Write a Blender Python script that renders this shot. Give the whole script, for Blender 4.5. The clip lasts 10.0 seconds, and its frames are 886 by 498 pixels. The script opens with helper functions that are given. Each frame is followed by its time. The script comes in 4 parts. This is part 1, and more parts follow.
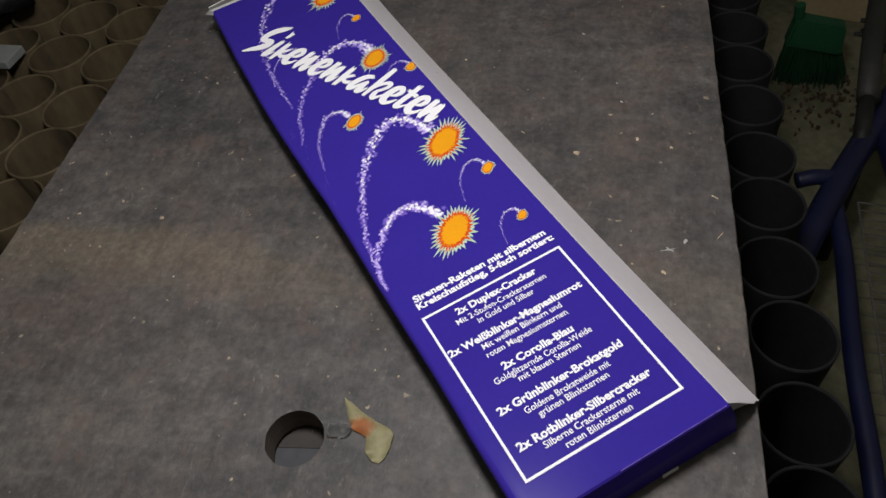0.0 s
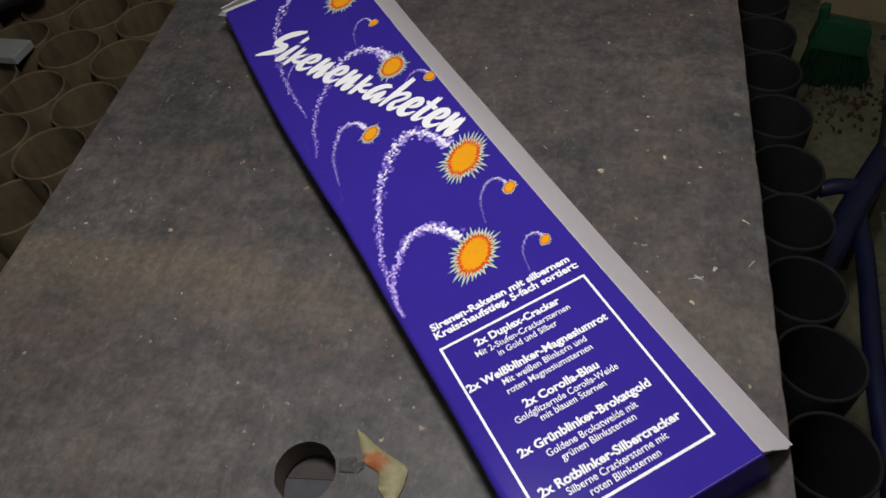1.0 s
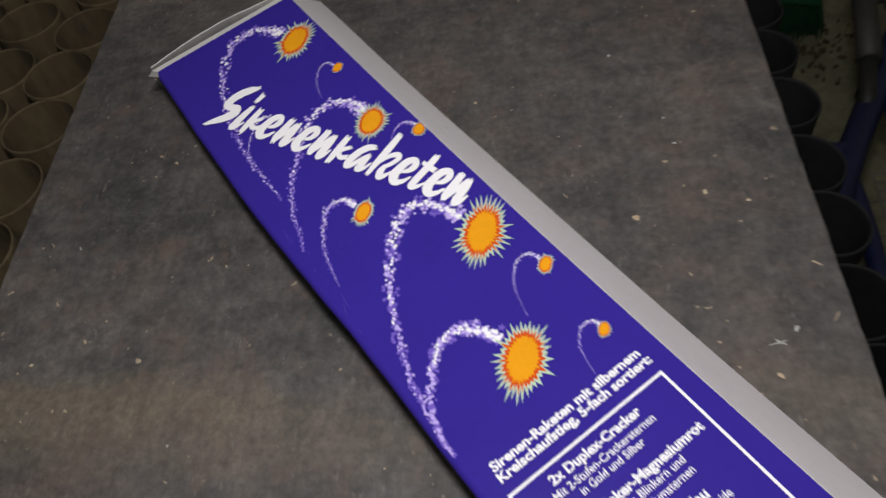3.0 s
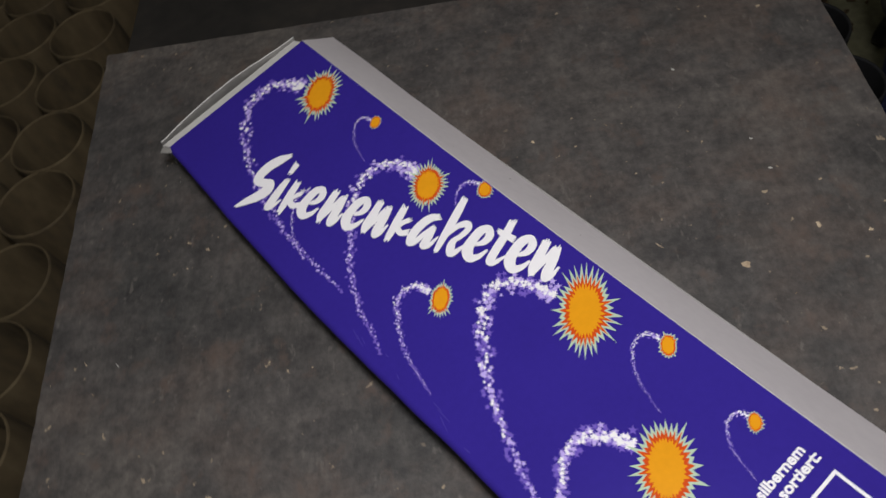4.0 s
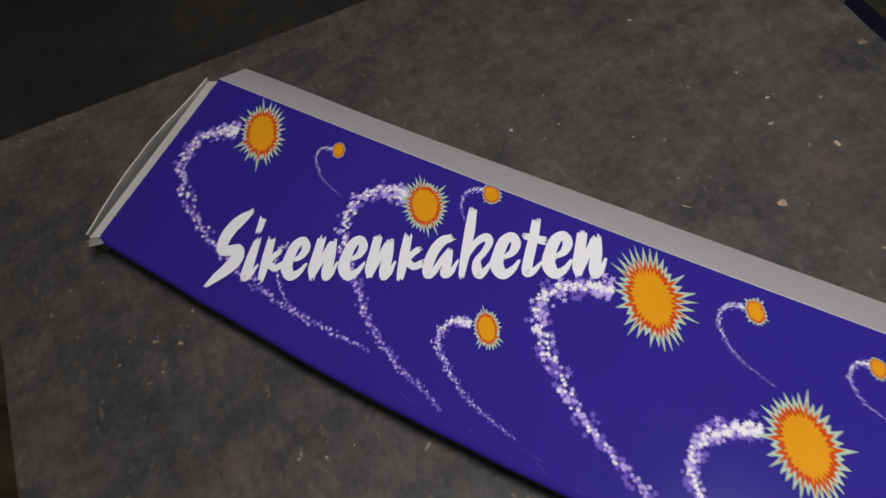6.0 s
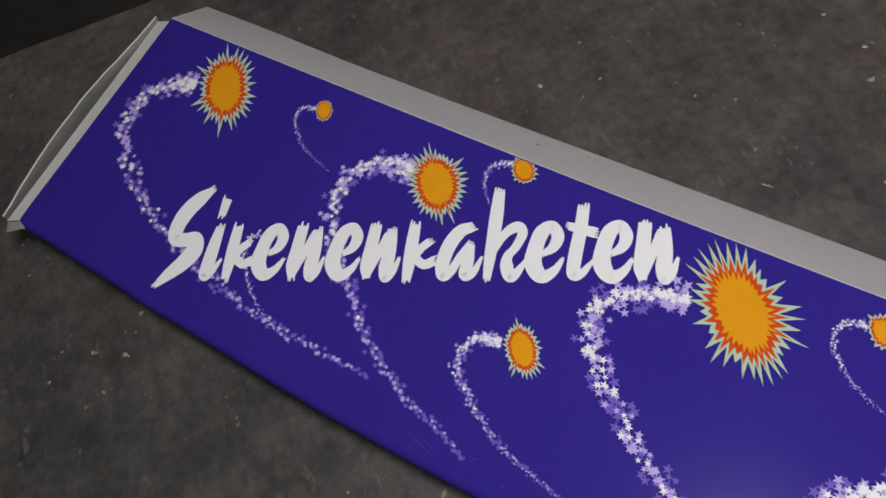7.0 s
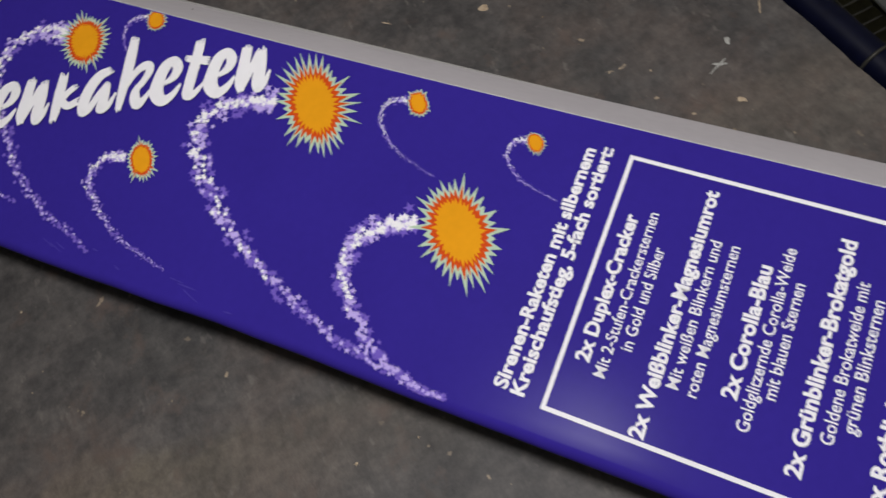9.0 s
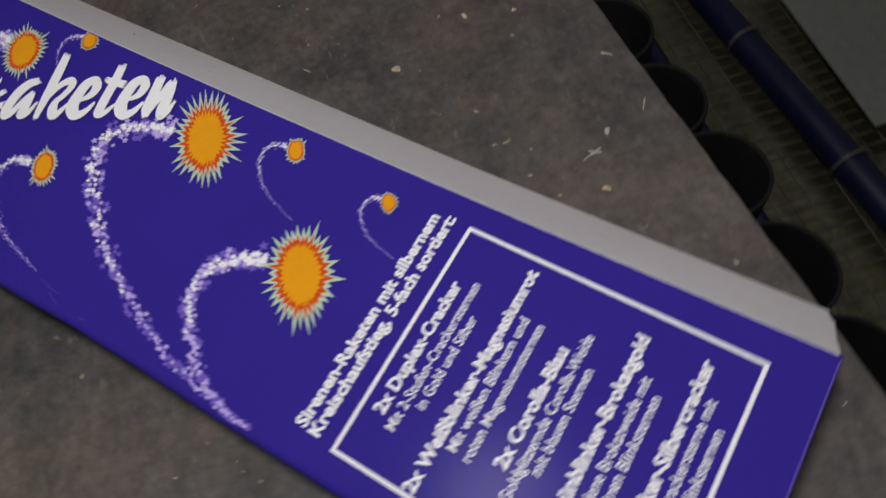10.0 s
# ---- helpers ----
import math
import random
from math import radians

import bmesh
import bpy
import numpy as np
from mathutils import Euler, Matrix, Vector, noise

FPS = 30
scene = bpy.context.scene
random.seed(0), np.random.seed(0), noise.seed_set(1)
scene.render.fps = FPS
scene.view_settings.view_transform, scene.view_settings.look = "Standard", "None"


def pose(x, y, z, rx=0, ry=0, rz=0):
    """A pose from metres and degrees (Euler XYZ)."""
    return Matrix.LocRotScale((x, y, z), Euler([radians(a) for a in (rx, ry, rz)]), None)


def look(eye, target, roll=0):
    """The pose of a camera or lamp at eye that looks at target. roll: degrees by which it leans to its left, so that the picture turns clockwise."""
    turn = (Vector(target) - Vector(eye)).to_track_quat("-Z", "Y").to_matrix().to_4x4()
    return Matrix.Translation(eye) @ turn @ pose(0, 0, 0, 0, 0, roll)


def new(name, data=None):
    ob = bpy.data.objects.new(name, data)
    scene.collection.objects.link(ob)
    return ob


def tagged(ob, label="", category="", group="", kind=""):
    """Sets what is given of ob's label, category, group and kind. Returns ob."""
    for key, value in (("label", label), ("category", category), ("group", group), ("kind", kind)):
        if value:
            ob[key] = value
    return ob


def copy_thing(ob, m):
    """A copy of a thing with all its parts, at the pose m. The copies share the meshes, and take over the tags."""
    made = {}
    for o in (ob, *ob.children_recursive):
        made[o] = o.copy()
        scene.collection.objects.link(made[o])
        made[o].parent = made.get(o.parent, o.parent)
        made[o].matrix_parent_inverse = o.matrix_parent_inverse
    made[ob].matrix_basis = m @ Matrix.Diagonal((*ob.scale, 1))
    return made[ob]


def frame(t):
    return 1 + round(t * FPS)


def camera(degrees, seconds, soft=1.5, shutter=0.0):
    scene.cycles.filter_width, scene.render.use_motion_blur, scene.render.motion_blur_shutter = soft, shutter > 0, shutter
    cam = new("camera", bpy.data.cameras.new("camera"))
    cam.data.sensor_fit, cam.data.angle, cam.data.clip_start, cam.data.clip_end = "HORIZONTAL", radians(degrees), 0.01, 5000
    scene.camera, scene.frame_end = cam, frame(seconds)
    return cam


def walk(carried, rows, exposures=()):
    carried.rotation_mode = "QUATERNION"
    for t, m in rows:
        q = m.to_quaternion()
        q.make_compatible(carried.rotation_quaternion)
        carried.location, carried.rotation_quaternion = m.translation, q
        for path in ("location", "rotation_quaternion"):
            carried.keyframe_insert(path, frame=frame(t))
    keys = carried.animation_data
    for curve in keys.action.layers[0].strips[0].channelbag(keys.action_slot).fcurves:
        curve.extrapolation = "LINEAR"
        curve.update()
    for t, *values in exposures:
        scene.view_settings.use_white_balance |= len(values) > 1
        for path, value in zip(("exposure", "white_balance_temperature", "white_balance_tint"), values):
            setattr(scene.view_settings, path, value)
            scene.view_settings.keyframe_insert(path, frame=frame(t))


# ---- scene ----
cam = camera(63.7, 10.0, soft=1.5, shutter=0.4)
PATH = [
    (0, (-0.096, -0.327, 1.421), (0.365, 0.881, -0.104), -9.2),
    (0.5, (-0.088, -0.309, 1.423), (0.357, 0.904, -0.104), -9.4),
    (1, (-0.086, -0.286, 1.422), (0.343, 0.91, -0.123), -9.0),
    (1.5, (-0.098, -0.253, 1.426), (0.344, 0.937, -0.119), -9.0),
    (2, (-0.135, -0.235, 1.422), (0.415, 0.882, -0.143), -9.1),
    (2.5, (-0.126, -0.206, 1.428), (0.491, 0.891, -0.126), -9.3),
    (3, (-0.066, -0.125, 1.403), (0.447, 0.95, -0.204), -12.6),
    (3.2, (-0.045, -0.086, 1.399), (0.366, 0.976, -0.245), -15.7),
    (4.3, (-0.062, 0.03, 1.407), (0.479, 1.0, -0.256), -22.2),
    (4.5, (-0.095, 0.04, 1.415), (0.56, 0.932, -0.251), -19.4),
    (5, (-0.121, 0.084, 1.424), (0.601, 0.864, -0.27), -18.3),
    (5.5, (-0.107, 0.094, 1.416), (0.531, 0.913, -0.293), -23.1),
    (5.7, (-0.095, 0.098, 1.401), (0.564, 0.909, -0.304), -22.6),
    (6.8, (-0.031, 0.196, 1.291), (0.579, 0.88, -0.487), -20.9),
    (7, (-0.03, 0.192, 1.284), (0.556, 0.885, -0.498), -22.1),
    (7.5, (-0.04, 0.15, 1.287), (0.567, 0.854, -0.484), -21.6),
    (8, (-0.058, 0.08, 1.275), (0.577, 0.753, -0.498), -19.9),
    (8.5, (-0.053, 0.016, 1.263), (0.57, 0.633, -0.535), -20.8),
    (9, (-0.059, -0.034, 1.262), (0.59, 0.556, -0.536), -21.3),
    (9.5, (-0.064, -0.063, 1.271), (0.635, 0.494, -0.518), -20.5),
    (10, (-0.016, -0.123, 1.274), (0.684, 0.556, -0.472), -14.8),
]
EXPOSURES = [(0.0, -0.20), (1.5, -0.27), (3.0, -0.25), (4.5, -0.52), (5.5, -0.57), (7.0, -0.60), (7.5, -0.60), (8.0, -0.50), (9.0, -0.54), (9.5, -0.62), (10.0, -0.70)]
walk(cam, [(t, look(eye, target, roll)) for t, eye, target, roll in PATH], EXPOSURES)

# ---- light: unseen lamp over the board replaces a camera-borne light; dim room round it ----
world = bpy.data.worlds.new("world")
world.use_nodes = True
scene.world = world
world.node_tree.nodes["Background"].inputs[0].default_value = (0.75, 0.85, 1.0, 1)
world.node_tree.nodes["Background"].inputs[1].default_value = 0.028
# no fixture here: a fixed stand-in for light that moves with the camera
lamp = bpy.data.lights.new("stand_in_lamp", "POINT")
lamp.shadow_soft_size, lamp.energy, lamp.color = 0.07, 28.0, (1.0, 0.975, 0.98)
lamp_ob = new("stand_in_light", lamp)
lamp_ob.matrix_world = pose(0.020, 0.01, 1.70)

# ---- plan: the board runs along A, across it B ----
A, B = Vector((0.607, 0.795, 0)).normalized(), Vector((0.795, -0.607, 0)).normalized()
FLOOR, RIM, RIM_BROWN, BOARD = 0.0, 0.70, 0.766, 0.895
TURN_B = math.degrees(math.atan2(B.y, B.x))


def plan(a, b, z=0.0):
    """A place from metres along the board, metres across it, and a height."""
    v = A * a + B * b
    return Vector((v.x, v.y, z))


# ---- materials ----
def material(name):
    m = bpy.data.materials.new(name)
    m.use_nodes = True
    return m, m.node_tree.nodes, m.node_tree.links, m.node_tree.nodes["Principled BSDF"]


def surface(name, colours, rough=0.6, scale=8.0, fine=60.0, metal=0.0, bump=0.15, coat=0.0, rough_spread=0.12, stretch=(1, 1, 1), distance=0.002):
    """Two scales of noise between the given colours, uneven gloss and a fine relief."""
    m, nodes, links, bsdf = material(name)
    coord = nodes.new("ShaderNodeTexCoord")
    mapping = nodes.new("ShaderNodeMapping")
    mapping.inputs["Scale"].default_value = stretch
    links.new(coord.outputs["Object"], mapping.inputs[0])
    big, small = nodes.new("ShaderNodeTexNoise"), nodes.new("ShaderNodeTexNoise")
    big.inputs["Scale"].default_value, big.inputs["Detail"].default_value = scale, 5
    small.inputs["Scale"].default_value, small.inputs["Detail"].default_value = fine, 4
    for n in (big, small):
        links.new(mapping.outputs[0], n.inputs["Vector"])
    mix = nodes.new("ShaderNodeMath")
    mix.operation = "MULTIPLY_ADD"
    links.new(small.outputs[0], mix.inputs[0])
    mix.inputs[1].default_value = 0.45
    half = nodes.new("ShaderNodeMath")
    half.operation = "MULTIPLY"
    half.inputs[1].default_value = 0.6
    links.new(big.outputs[0], half.inputs[0])
    links.new(half.outputs[0], mix.inputs[2])
    ramp = nodes.new("ShaderNodeValToRGB")
    links.new(mix.outputs[0], ramp.inputs[0])
    stops = ramp.color_ramp.elements
    while len(stops) < len(colours):
        stops.new(0.5)
    for n, c in enumerate(colours):
        stops[n].position = 0.33 + 0.4 * n / max(1, len(colours) - 1)
        stops[n].color = (*c, 1)
    links.new(ramp.outputs[0], bsdf.inputs["Base Color"])
    gloss = nodes.new("ShaderNodeMapRange")
    gloss.inputs[3].default_value, gloss.inputs[4].default_value = max(0.03, rough - rough_spread), min(1, rough + rough_spread)
    links.new(big.outputs[0], gloss.inputs[0])
    links.new(gloss.outputs[0], bsdf.inputs["Roughness"])
    bsdf.inputs["Metallic"].default_value = metal
    bsdf.inputs["Coat Weight"].default_value = coat
    relief = nodes.new("ShaderNodeBump")
    relief.inputs["Strength"].default_value, relief.inputs["Distance"].default_value = bump, distance
    links.new(mix.outputs[0], relief.inputs["Height"])
    links.new(relief.outputs[0], bsdf.inputs["Normal"])
    return m


def print_ink(name, colour, rough=0.3, vary=0.06):
    """Offset ink on coated card: nearly even, with faint mottling and a varnish gloss."""
    low = tuple(c * (1 - vary) for c in colour)
    high = tuple(min(1, c * (1 + vary)) for c in colour)
    m = surface(name, (low, high), rough, 14, 220, bump=0.03, rough_spread=0.06, distance=0.0004)
    m.node_tree.nodes["Principled BSDF"].inputs["Specular IOR Level"].default_value = 0.025
    return m


def board_material():
    """Film-faced plywood, worn grey: broad dirt clouds, sawdust smears, scratches and pale chips."""
    m, nodes, links, bsdf = material("worn_film_plywood")
    coord = nodes.new("ShaderNodeTexCoord")

    def noise_of(scale, detail, stretch=(1, 1, 1), rough=0.55, shift=0.0):
        mapping = nodes.new("ShaderNodeMapping")
        mapping.vector_type = "TEXTURE"
        mapping.inputs["Rotation"].default_value = (0, 0, math.atan2(0.795, 0.607))
        mapping.inputs["Scale"].default_value = tuple(1 / s for s in stretch)
        mapping.inputs["Location"].default_value = (shift, shift * 0.7, 0)
        links.new(coord.outputs["Object"], mapping.inputs[0])
        n = nodes.new("ShaderNodeTexNoise")
        n.inputs["Scale"].default_value, n.inputs["Detail"].default_value, n.inputs["Roughness"].default_value = scale, detail, rough
        links.new(mapping.outputs[0], n.inputs["Vector"])
        return n.outputs[0]

    def ramp_of(value, *stops):
        r = nodes.new("ShaderNodeValToRGB")
        links.new(value, r.inputs[0])
        e = r.color_ramp.elements
        while len(e) < len(stops):
            e.new(0.5)
        for n, (p, c) in enumerate(stops):
            e[n].position, e[n].color = p, (*c, 1)
        return r.outputs[0]

    def mixed(factor, a, b, kind="MIX"):
        x = nodes.new("ShaderNodeMix")
        x.data_type, x.blend_type = "RGBA", kind
        if isinstance(factor, float):
            x.inputs[0].default_value = factor
        else:
            links.new(factor, x.inputs[0])
        for socket, v in ((x.inputs[6], a), (x.inputs[7], b)):
            if isinstance(v, tuple):
                socket.default_value = (*v, 1)
            else:
                links.new(v, socket)
        return x.outputs[2]

    black, white = (0, 0, 0), (1, 1, 1)
    clouds = ramp_of(noise_of(4.5, 6, (1.2, 0.8, 1), rough=0.58), (0.34, (0.050, 0.050, 0.050)), (0.5, (0.072, 0.068, 0.067)), (0.66, (0.104, 0.096, 0.090)))
    grain = ramp_of(noise_of(30, 8, (1.3, 0.9, 1), 0.72), (0.34, (0.55, 0.55, 0.57)), (0.66, (1.40, 1.36, 1.31)))
    colour = mixed(0.75, clouds, grain, "MULTIPLY")
    # old sawdust smear rubbed across the board
    local = nodes.new("ShaderNodeMapping")
    local.vector_type = "TEXTURE"
    local.inputs["Rotation"].default_value = (0, 0, math.atan2(0.795, 0.607))
    links.new(coord.outputs["Object"], local.inputs[0])
    apart = nodes.new("ShaderNodeSeparateXYZ")
    links.new(local.outputs[0], apart.inputs[0])
    bent = nodes.new("ShaderNodeMath")
    bent.operation, bent.inputs[1].default_value = "MULTIPLY_ADD", 0.16
    links.new(noise_of(7, 5, (1.0, 0.6, 1), 0.6, 16.4), bent.inputs[0])
    links.new(apart.outputs[0], bent.inputs[2])
    smear = ramp_of(bent.outputs[0], (0.098, black), (0.140, (0.62, 0.62, 0.62)), (0.172, (0.75, 0.75, 0.75)), (0.188, black))
    smear = mixed(1.0, smear, ramp_of(apart.outputs[1], (0.10, (0.35, 0.35, 0.35)), (0.24, white)), "MULTIPLY")
    colour = mixed(smear, colour, mixed(0.75, colour, (0.165, 0.136, 0.095)))
    brown = ramp_of(noise_of(8, 6, (1.0, 0.7, 1), shift=3.1, rough=0.66), (0.50, black), (0.66, white))
    colour = mixed(brown, colour, mixed(0.50, colour, (0.125, 0.095, 0.080)))
    dark = ramp_of(noise_of(7, 6, (1.2, 0.8, 1), shift=5.3, rough=0.7), (0.56, black), (0.72, (0.45, 0.45, 0.45)))
    colour = mixed(dark, colour, (0.034, 0.035, 0.036))
    for stretch, shift, amount in (((7.0, 1.1, 1), 2.2, 0.22), ((1.1, 7.0, 1), 3.7, 0.34)):
        brush = ramp_of(noise_of(13, 5, stretch, 0.65, shift), (0.36, (0.74, 0.74, 0.75)), (0.64, (1.26, 1.25, 1.23)))
        colour = mixed(amount, colour, brush, "MULTIPLY")
    grit = ramp_of(noise_of(140, 6, (1, 1, 1), 0.75, 6.6), (0.36, (0.66, 0.66, 0.67)), (0.64, (1.34, 1.33, 1.30)))
    colour = mixed(0.70, colour, grit, "MULTIPLY")
    rust = ramp_of(noise_of(36, 5, shift=14.2, rough=0.65), (0.56, black), (0.70, (0.6, 0.6, 0.6)))
    colour = mixed(rust, colour, (0.112, 0.080, 0.066))
    flecks = ramp_of(noise_of(90, 4, (0.8, 1.5, 1), 0.6, 8.2), (0.63, black), (0.72, (0.45, 0.45, 0.45)))
    colour = mixed(flecks, colour, (0.17, 0.155, 0.14))
    for angle, shift in ((0.65, 1.9), (-0.9, 5.9), (0.2, 12.4)):
        turned = nodes.new("ShaderNodeMapping")
        turned.inputs["Rotation"].default_value, turned.inputs["Location"].default_value = (0, 0, angle), (shift, shift, 0)
        turned.vector_type = "TEXTURE"
        turned.inputs["Scale"].default_value = (1 / 1.6, 1 / 95, 1)
        links.new(coord.outputs["Object"], turned.inputs[0])
        n = nodes.new("ShaderNodeTexNoise")
        n.inputs["Scale"].default_value, n.inputs["Detail"].default_value = 2.2, 2
        links.new(turned.outputs[0], n.inputs["Vector"])
        scratch = ramp_of(n.outputs[0], (0.73, black), (0.78, (0.08, 0.08, 0.08)))
        colour = mixed(scratch, colour, (0.20, 0.19, 0.175))
    specks = ramp_of(noise_of(95, 3, shift=1.3, rough=0.5), (0.69, black), (0.72, white))
    gate = ramp_of(noise_of(6, 3, shift=9.1), (0.46, black), (0.56, white))
    speck = mixed(1.0, specks, gate, "MULTIPLY")
    colour = mixed(speck, colour, (0.34, 0.27, 0.19))
    links.new(colour, bsdf.inputs["Base Color"])
    rough = nodes.new("ShaderNodeMapRange")
    rough.inputs[3].default_value, rough.inputs[4].default_value = 0.42, 0.72
    links.new(noise_of(12, 5, shift=4.4), rough.inputs[0])
    links.new(rough.outputs[0], bsdf.inputs["Roughness"])
    bsdf.inputs["Specular IOR Level"].default_value = 0.35
    relief = nodes.new("ShaderNodeBump")
    relief.inputs["Strength"].default_value, relief.inputs["Distance"].default_value = 0.4, 0.0012
    links.new(noise_of(70, 6, (1, 2.2, 1), 0.7), relief.inputs["Height"])
    links.new(relief.outputs[0], bsdf.inputs["Normal"])
    return m


PLY = board_material()
PLY_EDGE = surface("plywood_edge", ((0.05, 0.042, 0.035), (0.13, 0.10, 0.075)), 0.8, 6, 40, stretch=(1, 1, 30), bump=0.4)
RAW_WOOD = surface("raw_wood_chip", ((0.30, 0.22, 0.14), (0.55, 0.44, 0.31)), 0.8, 60, 300, bump=0.3)
OLD_WOOD = surface("weathered_wood_chip", ((0.14, 0.10, 0.065), (0.26, 0.20, 0.14)), 0.85, 60, 300, bump=0.3)
PALE_GRIT = surface("pale_grit", ((0.30, 0.30, 0.28), (0.46, 0.45, 0.42)), 0.8, 60, 300, bump=0.3)
BLUE = print_ink("blue_print", (0.035, 0.021, 0.262), 0.24)
WHITE = print_ink("white_print", (0.87, 0.86, 0.89), 0.28, 0.03)
ORANGE = print_ink("orange_print", (0.78, 0.33, 0.012), 0.26)
RED = print_ink("red_print", (0.62, 0.075, 0.012), 0.26)
PALE = print_ink("pale_green_print", (0.47, 0.60, 0.45), 0.26)
LILAC = print_ink("lilac_print", (0.50, 0.40, 0.80), 0.28)
VIOLET = print_ink("violet_print", (0.170, 0.110, 0.52), 0.28)
SCUFF = print_ink("rubbed_print", (0.058, 0.040, 0.31), 0.4)
CARD = surface("unprinted_grey_card", ((0.63, 0.595, 0.625), (0.71, 0.675, 0.70)), 0.6, 10, 130, bump=0.08, distance=0.0006)
CARD_PALE = surface("white_card", ((0.60, 0.59, 0.58), (0.72, 0.71, 0.69)), 0.55, 12, 150, bump=0.08, distance=0.0006)
CARD_DARK = surface("darker_grey_card", ((0.24, 0.235, 0.225), (0.36, 0.35, 0.335)), 0.65, 18, 120, bump=0.15, distance=0.0008)
TUBE_BROWN = surface("mortar_cardboard", ((0.042, 0.031, 0.016), (0.086, 0.062, 0.030), (0.124, 0.094, 0.050)), 0.85, 9, 70, stretch=(1, 1, 0.5), bump=0.25)
TUBE_BLACK = surface("black_plastic_tube", ((0.006, 0.006, 0.007), (0.014, 0.014, 0.015)), 0.8, 14, 90, bump=0.12)
TUBE_BLACK.node_tree.nodes["Principled BSDF"].inputs["Specular IOR Level"].default_value = 0.2
RACK_GREY = surface("grey_painted_rack", ((0.045, 0.046, 0.052), (0.095, 0.096, 0.105)), 0.75, 7, 60, bump=0.2)
CRATE_GREY = surface("grey_painted_board", ((0.034, 0.035, 0.039), (0.058, 0.058, 0.064)), 0.8, 20, 120, bump=0.2)
CRATE_BROWN = surface("brown_board", ((0.026, 0.022, 0.020), (0.048, 0.040, 0.035)), 0.8, 20, 120, bump=0.2)
DARK_PLY = surface("dark_panel_wood", ((0.008, 0.008, 0.007), (0.018, 0.016, 0.014), (0.034, 0.028, 0.023)), 0.75, 5, 45, bump=0.2)
BLUE_STEEL = surface("blue_painted_steel", ((0.005, 0.0065, 0.031), (0.010, 0.014, 0.055)), 0.45, 12, 80, bump=0.08)
WIRE = surface("zinc_wire", ((0.09, 0.09, 0.08), (0.19, 0.18, 0.16)), 0.5, 30, 160, metal=0.4, bump=0.1)
STEEL_GREY = surface("dull_grey_steel", ((0.025, 0.025, 0.022), (0.055, 0.055, 0.048)), 0.6, 14, 80, metal=0.2, bump=0.15)
CONCRETE = surface("stained_olive_concrete", ((0.08, 0.079, 0.046), (0.165, 0.16, 0.096), (0.25, 0.24, 0.155)), 0.85, 3, 40, bump=0.3)
# pale so that the unseen walls and ceiling return the lamp's light
BOUNCE_PAINT = surface("pale_bounce_paint", ((0.42, 0.41, 0.36), (0.56, 0.55, 0.49)), 0.9, 2, 30)
GREEN = surface("green_plastic", ((0.004, 0.055, 0.020), (0.010, 0.090, 0.034)), 0.6, 10, 60, bump=0.2)
BRISTLE = surface("green_bristles", ((0.006, 0.060, 0.024), (0.016, 0.100, 0.040)), 0.7, 10, 60)
TAN = surface("tan_carton", ((0.30, 0.24, 0.13), (0.42, 0.34, 0.20)), 0.8, 6, 60)
RUBBLE = surface("brown_debris", ((0.03, 0.018, 0.010), (0.12, 0.075, 0.04)), 0.9, 20, 80, bump=0.5)
BLACK_FOIL = surface("black_bin_liner", ((0.006, 0.006, 0.006), (0.016, 0.016, 0.017)), 0.18, 10, 60, bump=0.3)
PANEL_WHITE = surface("pale_grey_sheet", ((0.19, 0.20, 0.195), (0.26, 0.27, 0.26)), 0.6, 4, 60)
RAG = surface("olive_cloth", ((0.07, 0.075, 0.05), (0.14, 0.14, 0.095)), 0.9, 30, 200, bump=0.4)
RUBBER = surface("black_rubber_mesh", ((0.008, 0.008, 0.008), (0.022, 0.022, 0.02)), 0.6, 20, 100)
CLEAR = surface("clear_foil_scrap", ((0.85, 0.85, 0.85), (0.92, 0.92, 0.92)), 0.10, 60, 200, bump=0.9, rough_spread=0.05)
CLEAR.node_tree.nodes["Principled BSDF"].inputs["Transmission Weight"].default_value = 0.97
CLEAR.node_tree.nodes["Principled BSDF"].inputs["IOR"].default_value = 1.25


def scrap_material():
    """Yellowed paper with a rusty red stain across its middle."""
    m, nodes, links, bsdf = material("yellowed_paper")
    coord = nodes.new("ShaderNodeTexCoord")
    spot = nodes.new("ShaderNodeVectorMath")
    spot.operation = "DISTANCE"
    spot.inputs[1].default_value = (-0.0825, -0.0415, BOARD + 0.003)
    grain = nodes.new("ShaderNodeTexNoise")
    grain.inputs["Scale"].default_value, grain.inputs["Detail"].default_value = 160, 4
    links.new(coord.outputs["Object"], spot.inputs[0])
    links.new(coord.outputs["Object"], grain.inputs["Vector"])
    add = nodes.new("ShaderNodeMath")
    add.operation, add.inputs[1].default_value = "MULTIPLY_ADD", 0.014
    links.new(grain.outputs[0], add.inputs[0])
    links.new(spot.outputs["Value"], add.inputs[2])
    ramp = nodes.new("ShaderNodeValToRGB")
    e = ramp.color_ramp.elements
    e[0].position, e[0].color = 0.0145, (0.36, 0.115, 0.028, 1)
    e[1].position, e[1].color = 0.0185, (0.31, 0.28, 0.145, 1)
    links.new(add.outputs[0], ramp.inputs[0])
    tone = nodes.new("ShaderNodeMix")
    tone.data_type, tone.blend_type = "RGBA", "MULTIPLY"
    tone.inputs[0].default_value = 0.5
    links.new(ramp.outputs[0], tone.inputs[6])
    links.new(grain.outputs[0], tone.inputs[7])
    links.new(tone.outputs[2], bsdf.inputs["Base Color"])
    bsdf.inputs["Roughness"].default_value = 0.7
    return m


PAPER = scrap_material()


